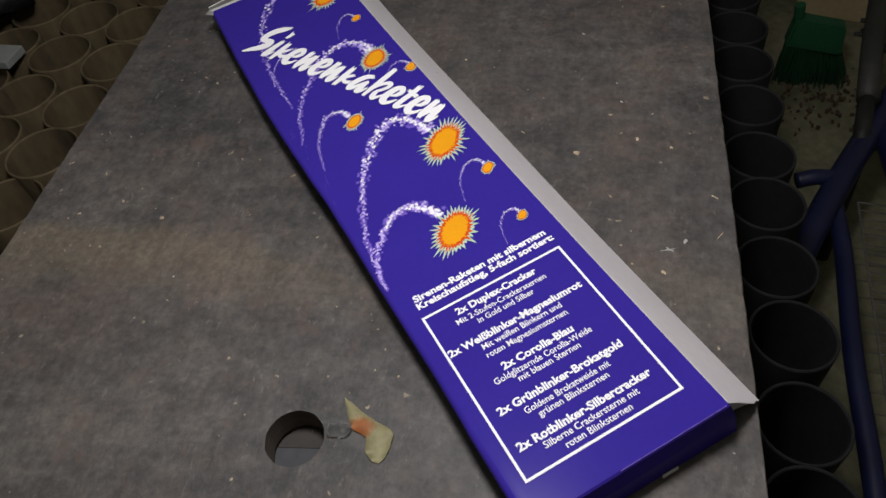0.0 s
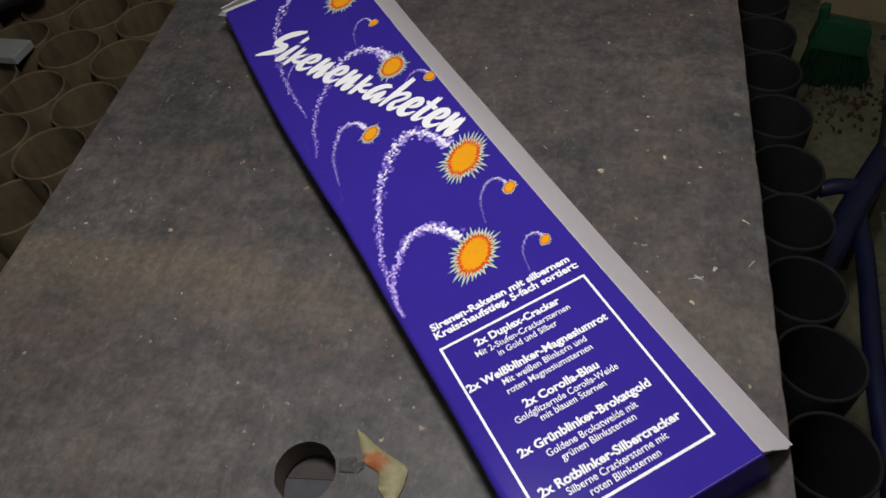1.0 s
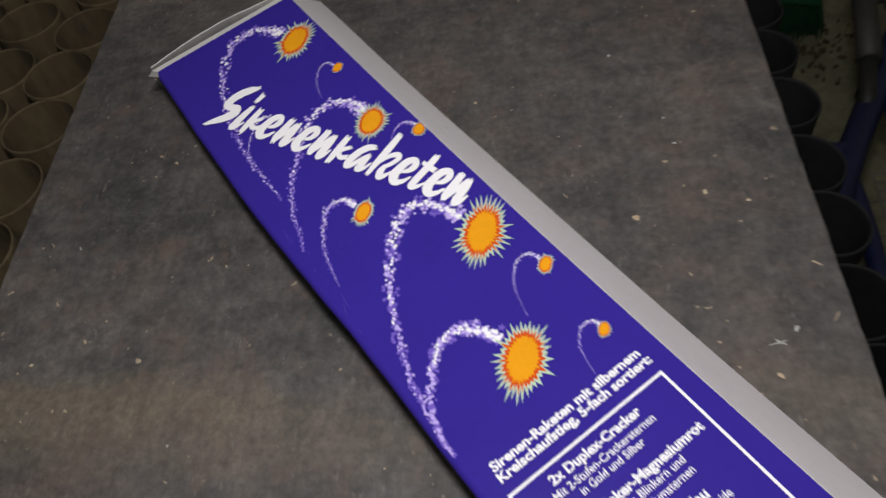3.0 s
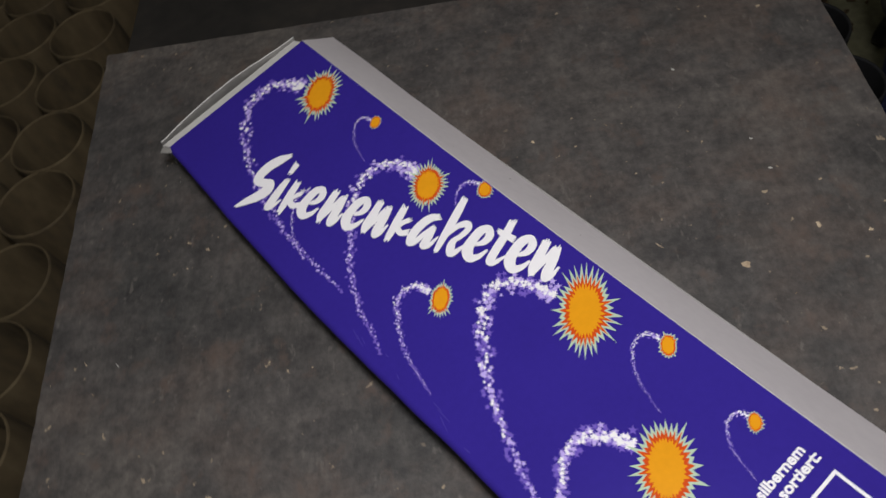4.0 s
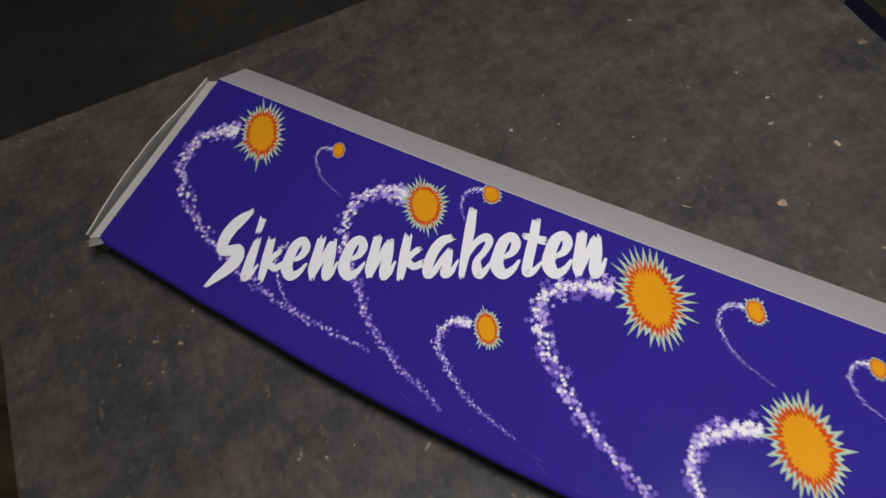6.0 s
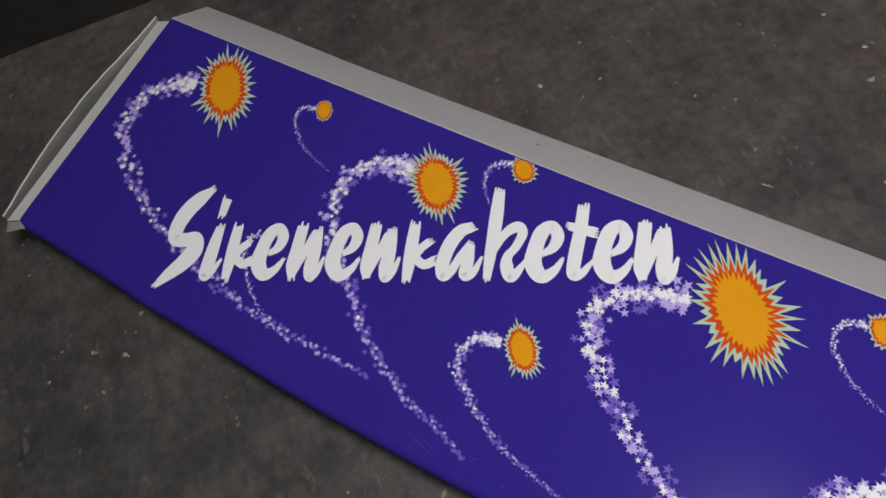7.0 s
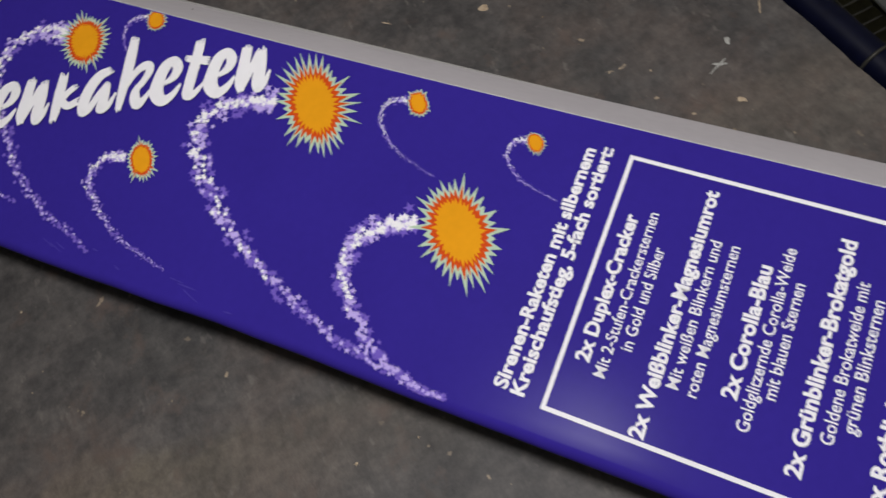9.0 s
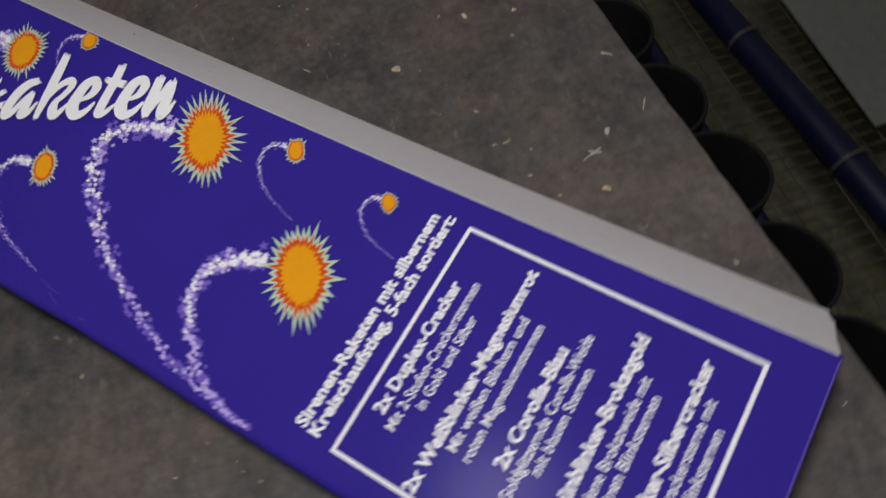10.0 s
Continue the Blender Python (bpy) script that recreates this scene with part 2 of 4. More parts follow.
# ---- building helpers ----
def link_mesh(name, bm, mats, smooth=False):
    me = bpy.data.meshes.new(name)
    bm.normal_update()
    bm.to_mesh(me)
    bm.free()
    for m in mats if isinstance(mats, (list, tuple)) else [mats]:
        me.materials.append(m)
    if smooth:
        for p in me.polygons:
            p.use_smooth = True
    return new(name, me)


def part(name, bm, mats, parent, label="", smooth=False):
    ob = link_mesh(name, bm, mats, smooth)
    ob.parent = parent
    ob.matrix_parent_inverse = Matrix.Identity(4)
    if label:
        ob["label"] = label
    return ob


def block(bm, m, size, bevel=0.0):
    got = bmesh.ops.create_cube(bm, size=1, matrix=m @ Matrix.Diagonal((*size, 1)))
    if bevel:
        edges = list({e for v in got["verts"] for e in v.link_edges})
        bmesh.ops.bevel(bm, geom=edges, offset=bevel, segments=2, affect="EDGES", profile=0.6)


def sheet(bm, corners, thick=0.0):
    """A face through the corners, given body along its normal."""
    f = bm.faces.new([bm.verts.new(c) for c in corners])
    f.normal_update()
    if thick:
        n = f.normal.copy()
        got = bmesh.ops.extrude_face_region(bm, geom=[f])
        for v in got["geom"]:
            if isinstance(v, bmesh.types.BMVert):
                v.co -= n * thick
    return f


def pipe(bm, points, radius, sides=12, closed=False):
    """A round bar along points."""
    pts = [Vector(p) for p in points]
    rings = []
    for n, p in enumerate(pts):
        before, after = pts[max(0, n - 1)], pts[min(len(pts) - 1, n + 1)]
        if closed:
            before, after = pts[n - 1], pts[(n + 1) % len(pts)]
        q = (after - before).to_track_quat("Z", "Y")
        rings.append([bm.verts.new(p + q @ Vector((radius * math.cos(k * math.tau / sides), radius * math.sin(k * math.tau / sides), 0))) for k in range(sides)])
    pairs = list(zip(rings, rings[1:])) + ([(rings[-1], rings[0])] if closed else [])
    for one, two in pairs:
        for k in range(sides):
            bm.faces.new((one[k], one[(k + 1) % sides], two[(k + 1) % sides], two[k]))
    if not closed:
        bm.faces.new(rings[0][::-1])
        bm.faces.new(rings[-1])


def bend(points, steps=6):
    """A smooth run through the points (Catmull-Rom)."""
    p = [Vector(v) for v in points]
    p = [p[0] * 2 - p[1]] + p + [p[-1] * 2 - p[-2]]
    out = []
    for a, b, c, d in zip(p, p[1:], p[2:], p[3:]):
        for k in range(steps):
            t = k / steps
            out.append(0.5 * (2 * b + (c - a) * t + (2 * a - 5 * b + 4 * c - d) * t * t + (3 * b - a - 3 * c + d) * t**3))
    return out + [p[-2]]


# ---- room ----
def room():
    bm = bmesh.new()
    block(bm, pose(0.1, 0.3, FLOOR - 0.05), (5.0, 5.0, 0.1))
    tagged(link_mesh("floor", bm, CONCRETE), "stained olive-grey concrete storeroom floor", "floor", kind="structure")
    # ceiling and walls are out of view, set close to lift the ambient light
    bm = bmesh.new()
    block(bm, pose(0.1, 0.3, 2.45), (5.0, 5.0, 0.1))
    tagged(link_mesh("ceiling", bm, BOUNCE_PAINT), "unseen pale storeroom ceiling, added to bounce light", "ceiling", kind="structure")
    for name, x, y, sx, sy in (("wall_north", 0.1, 2.75, 5.0, 0.1), ("wall_south", 0.1, -2.15, 5.0, 0.1), ("wall_east", 2.55, 0.3, 0.1, 4.8), ("wall_west", -2.35, 0.3, 0.1, 4.8)):
        bm = bmesh.new()
        block(bm, pose(x, y, 1.2), (sx, sy, 2.4))
        tagged(link_mesh(name, bm, BOUNCE_PAINT), "unseen pale storeroom wall, added to bounce light", "wall", kind="structure")


room()


# ---- mortar tubes in their racks ----
def mortar_tube(radius, wall, height, inner_floor, mat, label, group):
    ob = tagged(new("mortar_tube"), label, "mortar tube", group)
    n = 32

    def turned(name, profile, cap=False):
        bm = bmesh.new()
        rings = [[bm.verts.new((r * math.cos(k * math.tau / n), r * math.sin(k * math.tau / n), z)) for k in range(n)] for r, z in profile]
        for one, two in zip(rings, rings[1:]):
            for k in range(n):
                bm.faces.new((one[k], one[(k + 1) % n], two[(k + 1) % n], two[k])).smooth = True
        if cap:
            bm.faces.new(rings[0][::-1])
            bm.faces.new(rings[-1])
        part(name, bm, mat, ob)

    low = radius - wall
    turned("outer_wall", ((radius - 0.003, 0.0), (radius, 0.004), (radius, height - 0.0025)))
    turned("rim", ((radius, height - 0.0025), (radius - 0.0010, height - 0.0004), (radius - wall / 2, height), (low + 0.0010, height - 0.0004), (low, height - 0.0025)))
    turned("inner_wall", ((low, height - 0.0025), (low, 0.004)))
    turned("plug", ((low - 0.0006, 0.001), (low - 0.0006, inner_floor), (low - 0.003, inner_floor + 0.002)), True)
    return ob


def racks():
    rack_z = 0.30
    # brown tubes: a close square field beyond the board's long side
    first = mortar_tube(0.0548, 0.0035, RIM_BROWN - rack_z, 0.02, TUBE_BROWN, "brown cardboard mortar tube standing open in a rack", "brown mortar tubes")
    spots = [(0.0228 + 0.1113 * i + 0.0205 * j, -0.668 - 0.1095 * j) for j in range(5) for i in range(-1, 11)]
    for n, (a, b) in enumerate(spots):
        m = pose(*plan(a, b, rack_z + random.uniform(-0.004, 0.004)), random.uniform(-0.8, 0.8), random.uniform(-0.8, 0.8), random.uniform(0, 360))
        if n == 0:
            first.matrix_world = m
        else:
            copy_thing(first, m)
    # black tubes along the other long side
    other = mortar_tube(0.0490, 0.004, RIM - rack_z, 0.02, TUBE_BLACK, "black plastic mortar tube standing open in a rack", "black mortar tubes")
    for n in range(-3, 13):
        m = pose(*plan(0.173 + 0.1022 * n, 0.365, rack_z + random.uniform(-0.003, 0.003)), random.uniform(-0.6, 0.6), random.uniform(-0.6, 0.6), random.uniform(0, 360))
        if n == -3:
            other.matrix_world = m
        else:
            copy_thing(other, m)
    for name, a, b, sa, sb, label in (("tube_rack", 0.56, -0.887, 1.60, 0.60, "grey rack base under the brown mortar tubes"), ("tube_rack", 0.62, 0.365, 1.75, 0.100, "grey rack base under the black mortar tubes")):
        rack = tagged(new(name), label, "rack")
        rack.matrix_world = pose(*plan(a, b, 0), 0, 0, TURN_B)
        bm = bmesh.new()
        block(bm, pose(0, 0, rack_z - 0.012), (sb, sa, 0.022), 0.002)
        part("base_plate", bm, RACK_GREY, rack)
        for x in (-sb / 2 + 0.02, sb / 2 - 0.02):
            for y in (-sa / 2 + 0.03, sa / 2 - 0.03):
                bm = bmesh.new()
                block(bm, pose(x, y, (rack_z - 0.025) / 2), (0.03, 0.03, rack_z - 0.025), 0.002)
                part("leg", bm, RACK_GREY, rack)


racks()


# ---- the board with its hole ----
HOLE, HOLE_R = Vector((-0.1325, -0.021)), 0.0245
A0, A1, B0, B1, THICK = -0.62, 0.640, -0.487, 0.2685, 0.027
SKEW = 0.035  # the sawn far end runs slightly out of square


def board():
    ob = tagged(new("plywood_board"), "worn dark grey film-faced plywood board with a drilled hole", "board")
    bm = bmesh.new()
    rim = []

    def run(p, q, n):
        for k in range(n):
            v = p.lerp(q, k / n)
            j = 0.0011 * noise.noise(v * 40) + 0.0009 * noise.noise(v * 130)
            side = (q - p).normalized().cross(Vector((0, 0, 1)))
            rim.append(v + side * j)

    c = [plan(A0, B0 + 0.047), plan(A0, B1), plan(A1 - SKEW, B1), plan(A1 + 0.8 * SKEW, B0 - 0.010)]
    for p, q, n in zip(c, c[1:] + c[:1], (60, 110, 60, 110)):
        run(p, q, n)
    outer = [bm.verts.new((v.x, v.y, BOARD)) for v in rim]
    inner = [bm.verts.new((HOLE.x + HOLE_R * math.cos(k * math.tau / 48) * (1 + 0.012 * math.sin(5 * k)), HOLE.y + HOLE_R * math.sin(k * math.tau / 48), BOARD)) for k in range(48)]
    edges = [bm.edges.new((a, b)) for ring in (outer, inner) for a, b in zip(ring, ring[1:] + ring[:1])]
    bmesh.ops.triangle_fill(bm, edges=edges, use_beauty=True)
    for f in bm.faces:
        if f.normal.z < 0:
            f.normal_flip()
    top = list(bm.faces)
    low = {v: bm.verts.new((v.co.x, v.co.y, BOARD - THICK)) for v in outer + inner}
    worn = {v: bm.verts.new((v.co.x, v.co.y, BOARD - 0.0025)) for v in outer + inner}
    for ring, inwards in ((outer, True), (inner, False)):
        for a, b in zip(ring, ring[1:] + ring[:1]):
            for one, two in (((a, b), (worn[a], worn[b])), ((worn[a], worn[b]), (low[a], low[b]))):
                f = bm.faces.new((one[0], two[0], two[1], one[1]))
                f.material_index = 1
    for f in top:
        bm.faces.new([low[v] for v in reversed(f.verts)])
    # the upper arris is rubbed round
    for v in outer:
        back = Vector((0.04, 0.18, BOARD)) - v.co
        v.co += back.normalized() * 0.0016
    part("panel", bm, [PLY, PLY_EDGE], ob)
    # pale chips where the film has broken out
    random.seed(11)
    marks = ((0.334, 0.170, 5), (0.330, 0.081, 4), (0.376, 0.303, 4), (0.319, 0.002, 7), (-0.249, 0.351, 4), (0.217, 0.188, 3), (0.259, -0.026, 5),
             (0.238, -0.025, 9), (0.219, -0.044, 5), (0.286, 0.305, 5), (0.230, 0.343, 4), (0.35, 0.20, 4), (-0.20, 0.44, 3), (-0.23, 0.40, 5),
             (-0.171, 0.448, 5), (-0.192, 0.471, 4), (-0.161, 0.543, 3), (0.248, 0.089, 3), (0.216, 0.190, 6), (0.310, 0.111, 5), (0.245, 0.129, 7), (0.241, -0.027, 8), (0.289, -0.038, 7))
    spread = [(a.x, a.y, random.uniform(0.7, 2.6)) for a in (plan(random.uniform(-0.1, 0.62), random.uniform(-0.46, 0.26)) for _ in range(30))]
    for x, y, size in (*marks, *spread):
        bm = bmesh.new()
        turn = random.uniform(0, math.tau)
        stretch = random.choice((0.12, 0.3, 0.6, 0.9))
        size *= 1.5 if stretch < 0.2 else 1.0
        ring = []
        for k in range(9):
            r = size * 0.00055 * random.uniform(0.35, 1.3)
            p = Matrix.Rotation(turn, 2) @ Vector((r * math.cos(k * math.tau / 9), stretch * r * math.sin(k * math.tau / 9)))
            ring.append(bm.verts.new((x + p.x, y + p.y, BOARD + 0.0002)))
        tip = bm.verts.new((x, y, BOARD + 0.0007))
        for a, b in zip(ring, ring[1:] + ring[:1]):
            bm.faces.new((a, b, tip))
        part("chip", bm, random.choice((RAW_WOOD, RAW_WOOD, OLD_WOOD, PALE_GRIT)), ob)
    return ob


board()


def supports():
    for b in (-0.36, 0.15):
        bm = bmesh.new()
        block(bm, pose(*plan(0.0, b, 0.434), 0, 0, TURN_B), (0.09, 1.0, 0.868), 0.004)
        tagged(link_mesh("timber_trestle", bm, DARK_PLY), "dark timber trestle carrying the plywood board", "trestle")
    # crate with a grey and a brown lid board that meet under the hole
    crate = tagged(new("board_crate"), "crate with grey and brown lid boards under the hole", "crate")
    split = pose(-0.1365, -0.012, 0, 0, 0, -32)
    for name, y, mat in (("grey_lid_board", -0.0605, CRATE_GREY), ("brown_lid_board", 0.0605, CRATE_BROWN)):
        bm = bmesh.new()
        block(bm, split @ pose(0, y, 0.856), (0.24, 0.1208, 0.016), 0.0006)
        part(name, bm, mat, crate)
    bm = bmesh.new()
    block(bm, split @ pose(0, 0, 0.424), (0.22, 0.22, 0.848), 0.004)
    part("body", bm, DARK_PLY, crate)
    # a second, darker panel that lies beyond the board's end
    ob = tagged(new("dark_panel"), "dark panel lying beyond the end of the board", "board")
    bm = bmesh.new()
    block(bm, pose(*plan(1.13, -0.115, BOARD - 0.062), 0, 0, TURN_B), (0.80, 0.90, 0.02), 0.003)
    part("panel", bm, DARK_PLY, ob)
    bm = bmesh.new()
    block(bm, pose(*plan(1.13, -0.115, 0.411), 0, 0, TURN_B), (0.70, 0.85, 0.822), 0.003)
    part("base", bm, DARK_PLY, ob)


supports()

# ---- the flat carton ----
X0, X1, X2, Y0, Y1 = -0.0155, 0.1530, 0.1995, -0.1865, 0.5850


def bow(y):
    """The long edges of the carton bend slightly inwards between its ends."""
    return math.sin(math.pi * min(1, max(0, (y - Y0) / (Y1 - Y0))))


def lid(x, y, h=0.0):
    """A place on the carton's printed face, which slopes slightly."""
    return Vector((x, y, 0.936 + 0.05 * x + h))


def printed(x, y, h=0.0):
    """A place in the print, which runs slightly longer towards the upper end."""
    return lid(x, y + (0.019 * y * y if y > 0 else 0.0), h)


box = tagged(new("firework_carton"), "long flat blue printed firework carton lying on the board", "carton")
INK = 0.00025


def carton():
    # printed face, with the rounded long edge and printed long wall
    bm = bmesh.new()
    ny = 60
    section = []
    for k in range(7):
        a = k / 6 * math.pi / 2
        section.append((X0 + 0.005 * (1 - math.cos(a)), -0.005 + 0.005 * math.sin(a)))
    rows = []
    for j in range(ny + 1):
        y = Y0 + (Y1 - Y0) * j / ny
        wave = 0.0012 * noise.noise(Vector((0, y * 9, 2))) + 0.0006 * noise.noise(Vector((0, y * 31, 5)))
        wave -= 0.0070 * math.exp(-(((y - 0.36) / 0.18) ** 2))
        row = [Vector((X0 + 0.0105 + wave, y, BOARD + 0.0012)), Vector((X0 + 0.0055 + wave, y, BOARD + 0.018))]
        for dx, dz in section:
            row.append(Vector((dx + wave, y, lid(X0, y).z + dz)))
        for x in (X0 + 0.0098, X0 + 0.012, 0.03, 0.07, 0.11, 0.135, X1 - 0.004 * bow(y)):
            row.append(lid(x, y))
        rows.append([bm.verts.new(v) for v in row])
    for one, two in zip(rows, rows[1:]):
        for k in range(len(one) - 1):
            bm.faces.new((one[k], one[k + 1], two[k + 1], two[k])).smooth = True
    bmesh.ops.recalc_face_normals(bm, faces=bm.faces)
    face = part("printed_face", bm, BLUE, box, "glossy dark blue printed cardboard face")
    # grey slanting long wall
    bm = bmesh.new()
    last = None
    for j in range(41):
        t = j / 40
        y = Y0 + (Y1 - Y0) * t
        yb = (Y0 + 0.004) + (0.619 - Y0 - 0.004) * t
        w = 0.0010 * noise.noise(Vector((3, yb * 8, 1)))
        xa, xb = X1 + 0.0003 - 0.004 * bow(y), X2 + w - 0.005 * bow(y)
        pair = [bm.verts.new(lid(xa, y, 0.0004)), bm.verts.new(Vector((xa, y, 0)).lerp(Vector((xb, yb, 0)), 0.5) + Vector((w, 0, 0.9198))), bm.verts.new((xb, yb, BOARD + 0.001))]
        if last:
            for k in range(2):
                bm.faces.new((last[k], last[k + 1], pair[k + 1], pair[k])).smooth = True
        last = pair
    bmesh.ops.recalc_face_normals(bm, faces=bm.faces)
    for f in bm.faces:
        if f.normal.z < 0:
            f.normal_flip()
    part("side_wall", bm, CARD, box, "unprinted grey cardboard side wall, slanting outwards")
    # thin card edge along the top of the slant
    bm = bmesh.new()
    pipe(bm, [lid(X1 + 0.0004 - 0.004 * bow(y), y, -0.0003) for y in (Y0 + 0.001 + (Y1 - Y0 - 0.001) * k / 30 for k in range(31))], 0.0005, 6)
    part("card_edge", bm, CARD_PALE, box, "white cut edge of the card")
    # printed lower end with its fold, and the grey triangle that closes the slant
    bm = bmesh.new()
    strips = []
    for k in range(13):
        t = k / 12
        x = X0 - 0.002 + (X1 + 0.009 - X0) * t
        topz = lid(min(x, X1), Y0).z
        belly = 0.002 * math.sin(t * math.pi)
        lean = t**4
        strips.append([bm.verts.new((min(x, X1), Y0, topz)), bm.verts.new((min(x, X1 + 0.001), Y0 - 0.0016, topz - 0.0016)), bm.verts.new((min(x, X1) + 0.008 * lean, Y0 - 0.0035 - belly, topz - 0.018)), bm.verts.new((min(x, X1) + 0.014 * lean, Y0 - 0.0065, BOARD + 0.0025))])
    for one, two in zip(strips, strips[1:]):
        for k in range(3):
            bm.faces.new((one[k], one[k + 1], two[k + 1], two[k]))
    bmesh.ops.recalc_face_normals(bm, faces=bm.faces)
    part("end_wall", bm, BLUE, box, "blue printed end wall, slightly bowed")
    bm = bmesh.new()
    sheet(bm, [(X0 + 0.014, Y0 + 0.0150, BOARD + 0.0015), (X1 + 0.010, Y0 + 0.0150, BOARD + 0.0015), (X1 + 0.004, Y0 + 0.010, BOARD + 0.010), (X0 + 0.018, Y0 + 0.010, BOARD + 0.010)], 0.0006)
    part("tucked_flap", bm, CARD_DARK, box, "grey tucked flap under the end wall")
    bm = bmesh.new()
    pipe(bm, [lid(X1 - 0.002, Y0 - 0.0006, 0.0), lid(0.06, Y0 - 0.0006, 0.0001)], 0.00035, 6)
    part("crease", bm, VIOLET, box, "rubbed pale crease along the fold")
    bm = bmesh.new()
    sheet(bm, [lid(X1 + 0.001, Y0 + 0.001, -0.001), Vector((X1 + 0.006, Y0 + 0.010, BOARD + 0.002)), Vector((X2 - 0.001, Y0 + 0.005, BOARD + 0.002)), Vector((X2 - 0.012, Y0 + 0.001, BOARD + 0.013))], 0.0008)
    part("end_gusset", bm, CARD, box, "grey folded gusset closing the slanted corner")
    bm = bmesh.new()
    block(bm, pose(0.103, Y0 - 0.0080, BOARD + 0.0050, -12, 0, 0), (0.014, 0.0012, 0.0030), 0.0003)
    part("torn_spot", bm, CARD_PALE, box, "white torn spot on the lower end")
    # open upper end: white rim, gap, and a bowed outer flap
    bm = bmesh.new()
    a = [lid(X0 + 0.001, Y1, -0.0002), lid(X1 - 0.002, Y1, -0.0002), lid(X1 - 0.004, Y1 + 0.0125, -0.0035), lid(X0 - 0.003, Y1 + 0.0105, -0.0025)]
    sheet(bm, a, 0.0006)
    part("end_rim", bm, CARD_PALE, box, "white inner flap along the open end")
    bm = bmesh.new()
    last = None
    for k in range(25):
        t = k / 24
        x = X0 - 0.002 + (X1 - X0 - 0.001) * t
        out = 0.0045 * math.sin(math.pi * min(1, t * 1.15)) + 0.0118
        z = lid(x, 0).z + 0.0005 + 0.003 * math.sin(math.pi * t) + 0.0006 * noise.noise(Vector((x * 60, 1, 3)))
        row = [Vector((x, Y1 + out + 0.0006, z)), Vector((x, Y1 + out + 0.008, BOARD + 0.016)), Vector((x, Y1 + out + 0.010, BOARD + 0.001))]
        pair = [bm.verts.new(v) for v in row] + [bm.verts.new(v - Vector((0, 0.0007, 0))) for v in row]
        if last:
            for i, j in ((0, 1), (1, 2), (4, 3), (5, 4), (3, 0)):
                bm.faces.new((last[i], last[j], pair[j], pair[i]))
        last = pair
    bmesh.ops.recalc_face_normals(bm, faces=bm.faces)
    part("outer_flap", bm, CARD_DARK, box, "bowed grey outer flap of the open end")
    bm = bmesh.new()
    last = []
    for k in range(25):
        t = k / 24
        x = X0 - 0.002 + (X1 - X0 - 0.001) * t
        out = 0.0045 * math.sin(math.pi * min(1, t * 1.15)) + 0.0118
        z = lid(x, 0).z + 0.0005 + 0.003 * math.sin(math.pi * t) + 0.0006 * noise.noise(Vector((x * 60, 1, 3)))
        last.append(Vector((x, Y1 + out + 0.0003, z)))
    pipe(bm, last, 0.0005, 6)
    part("flap_edge", bm, CARD_PALE, box, "white cut edge of the outer flap")
    bm = bmesh.new()
    sheet(bm, [lid(X0 + 0.001, Y1 - 0.001, -0.001), lid(X0 - 0.001, Y1 - 0.006, -0.003), lid(X0 - 0.009, Y1 + 0.006, -0.004), lid(X0 - 0.003, Y1 + 0.008, -0.002)], 0.0007)
    part("corner_tab", bm, CARD_DARK, box, "bent grey corner tab")
    bm = bmesh.new()
    sheet(bm, [lid(X1 - 0.001, Y1, -0.0006), Vector((X2 - 0.003, 0.617, BOARD + 0.002)), Vector((X1 - 0.02, 0.609, BOARD + 0.002)), lid(X1 - 0.02, Y1 + 0.002, -0.004)], 0.0006)
    part("upper_gusset", bm, CARD_DARK, box, "grey folded gusset at the open end")
    bm = bmesh.new()
    sheet(bm, [(X0 + 0.011, Y0 + 0.016, BOARD + 0.0015), (X2 - 0.004, Y0 + 0.016, BOARD + 0.0015), (X2 - 0.004, 0.606, BOARD + 0.0015), (X0 + 0.011, 0.596, BOARD + 0.0015)], 0.001)
    part("floor_panel", bm, CARD_DARK, box)
    # rubbed scuffs beside the worn long edge, and nicks in the side wall
    random.seed(17)
    for _ in range(9):
        y, x = random.uniform(0.08, 0.30), X0 + random.uniform(0.003, 0.011)
        long, turn = random.uniform(0.004, 0.015), random.uniform(-0.15, 0.35)
        bm = bmesh.new()
        ring = []
        for k in range(8):
            a = k * math.tau / 8
            p = Vector((0.0004 * math.sin(a) * random.uniform(0.4, 1.3), long / 2 * math.cos(a)))
            ring.append(bm.verts.new(lid(x + p.x + p.y * turn, y + p.y, INK)))
        bm.faces.new(ring)
        bm.normal_update()
        for f in bm.faces:
            if f.normal.z < 0:
                f.normal_flip()
        part("scuff", bm, SCUFF, box, "pale rubbed scuff")
    for t, y in ((0.46, 0.231), (0.43, 0.140), (0.30, 0.372), (0.62, 0.318)):
        p = lid(X1 - 0.004 * bow(y), y).lerp(Vector((X2 - 0.005 * bow(y), y, BOARD + 0.001)), t)
        bm = bmesh.new()
        bmesh.ops.create_icosphere(bm, subdivisions=1, radius=1, matrix=pose(*p, 0, 40, random.uniform(0, 90)) @ Matrix.Diagonal((0.0014, 0.0006, 0.0004, 1)))
        part("nick", bm, CARD_DARK, box, "small dark nick")
    return face


face = carton()

# ---- print on the carton: everything lies in the slanting frame of the title ----
D = Vector((0.4240, -0.9057))
U = Vector((0.9057, 0.4240))
T0 = Vector((-0.0070, 0.4679))


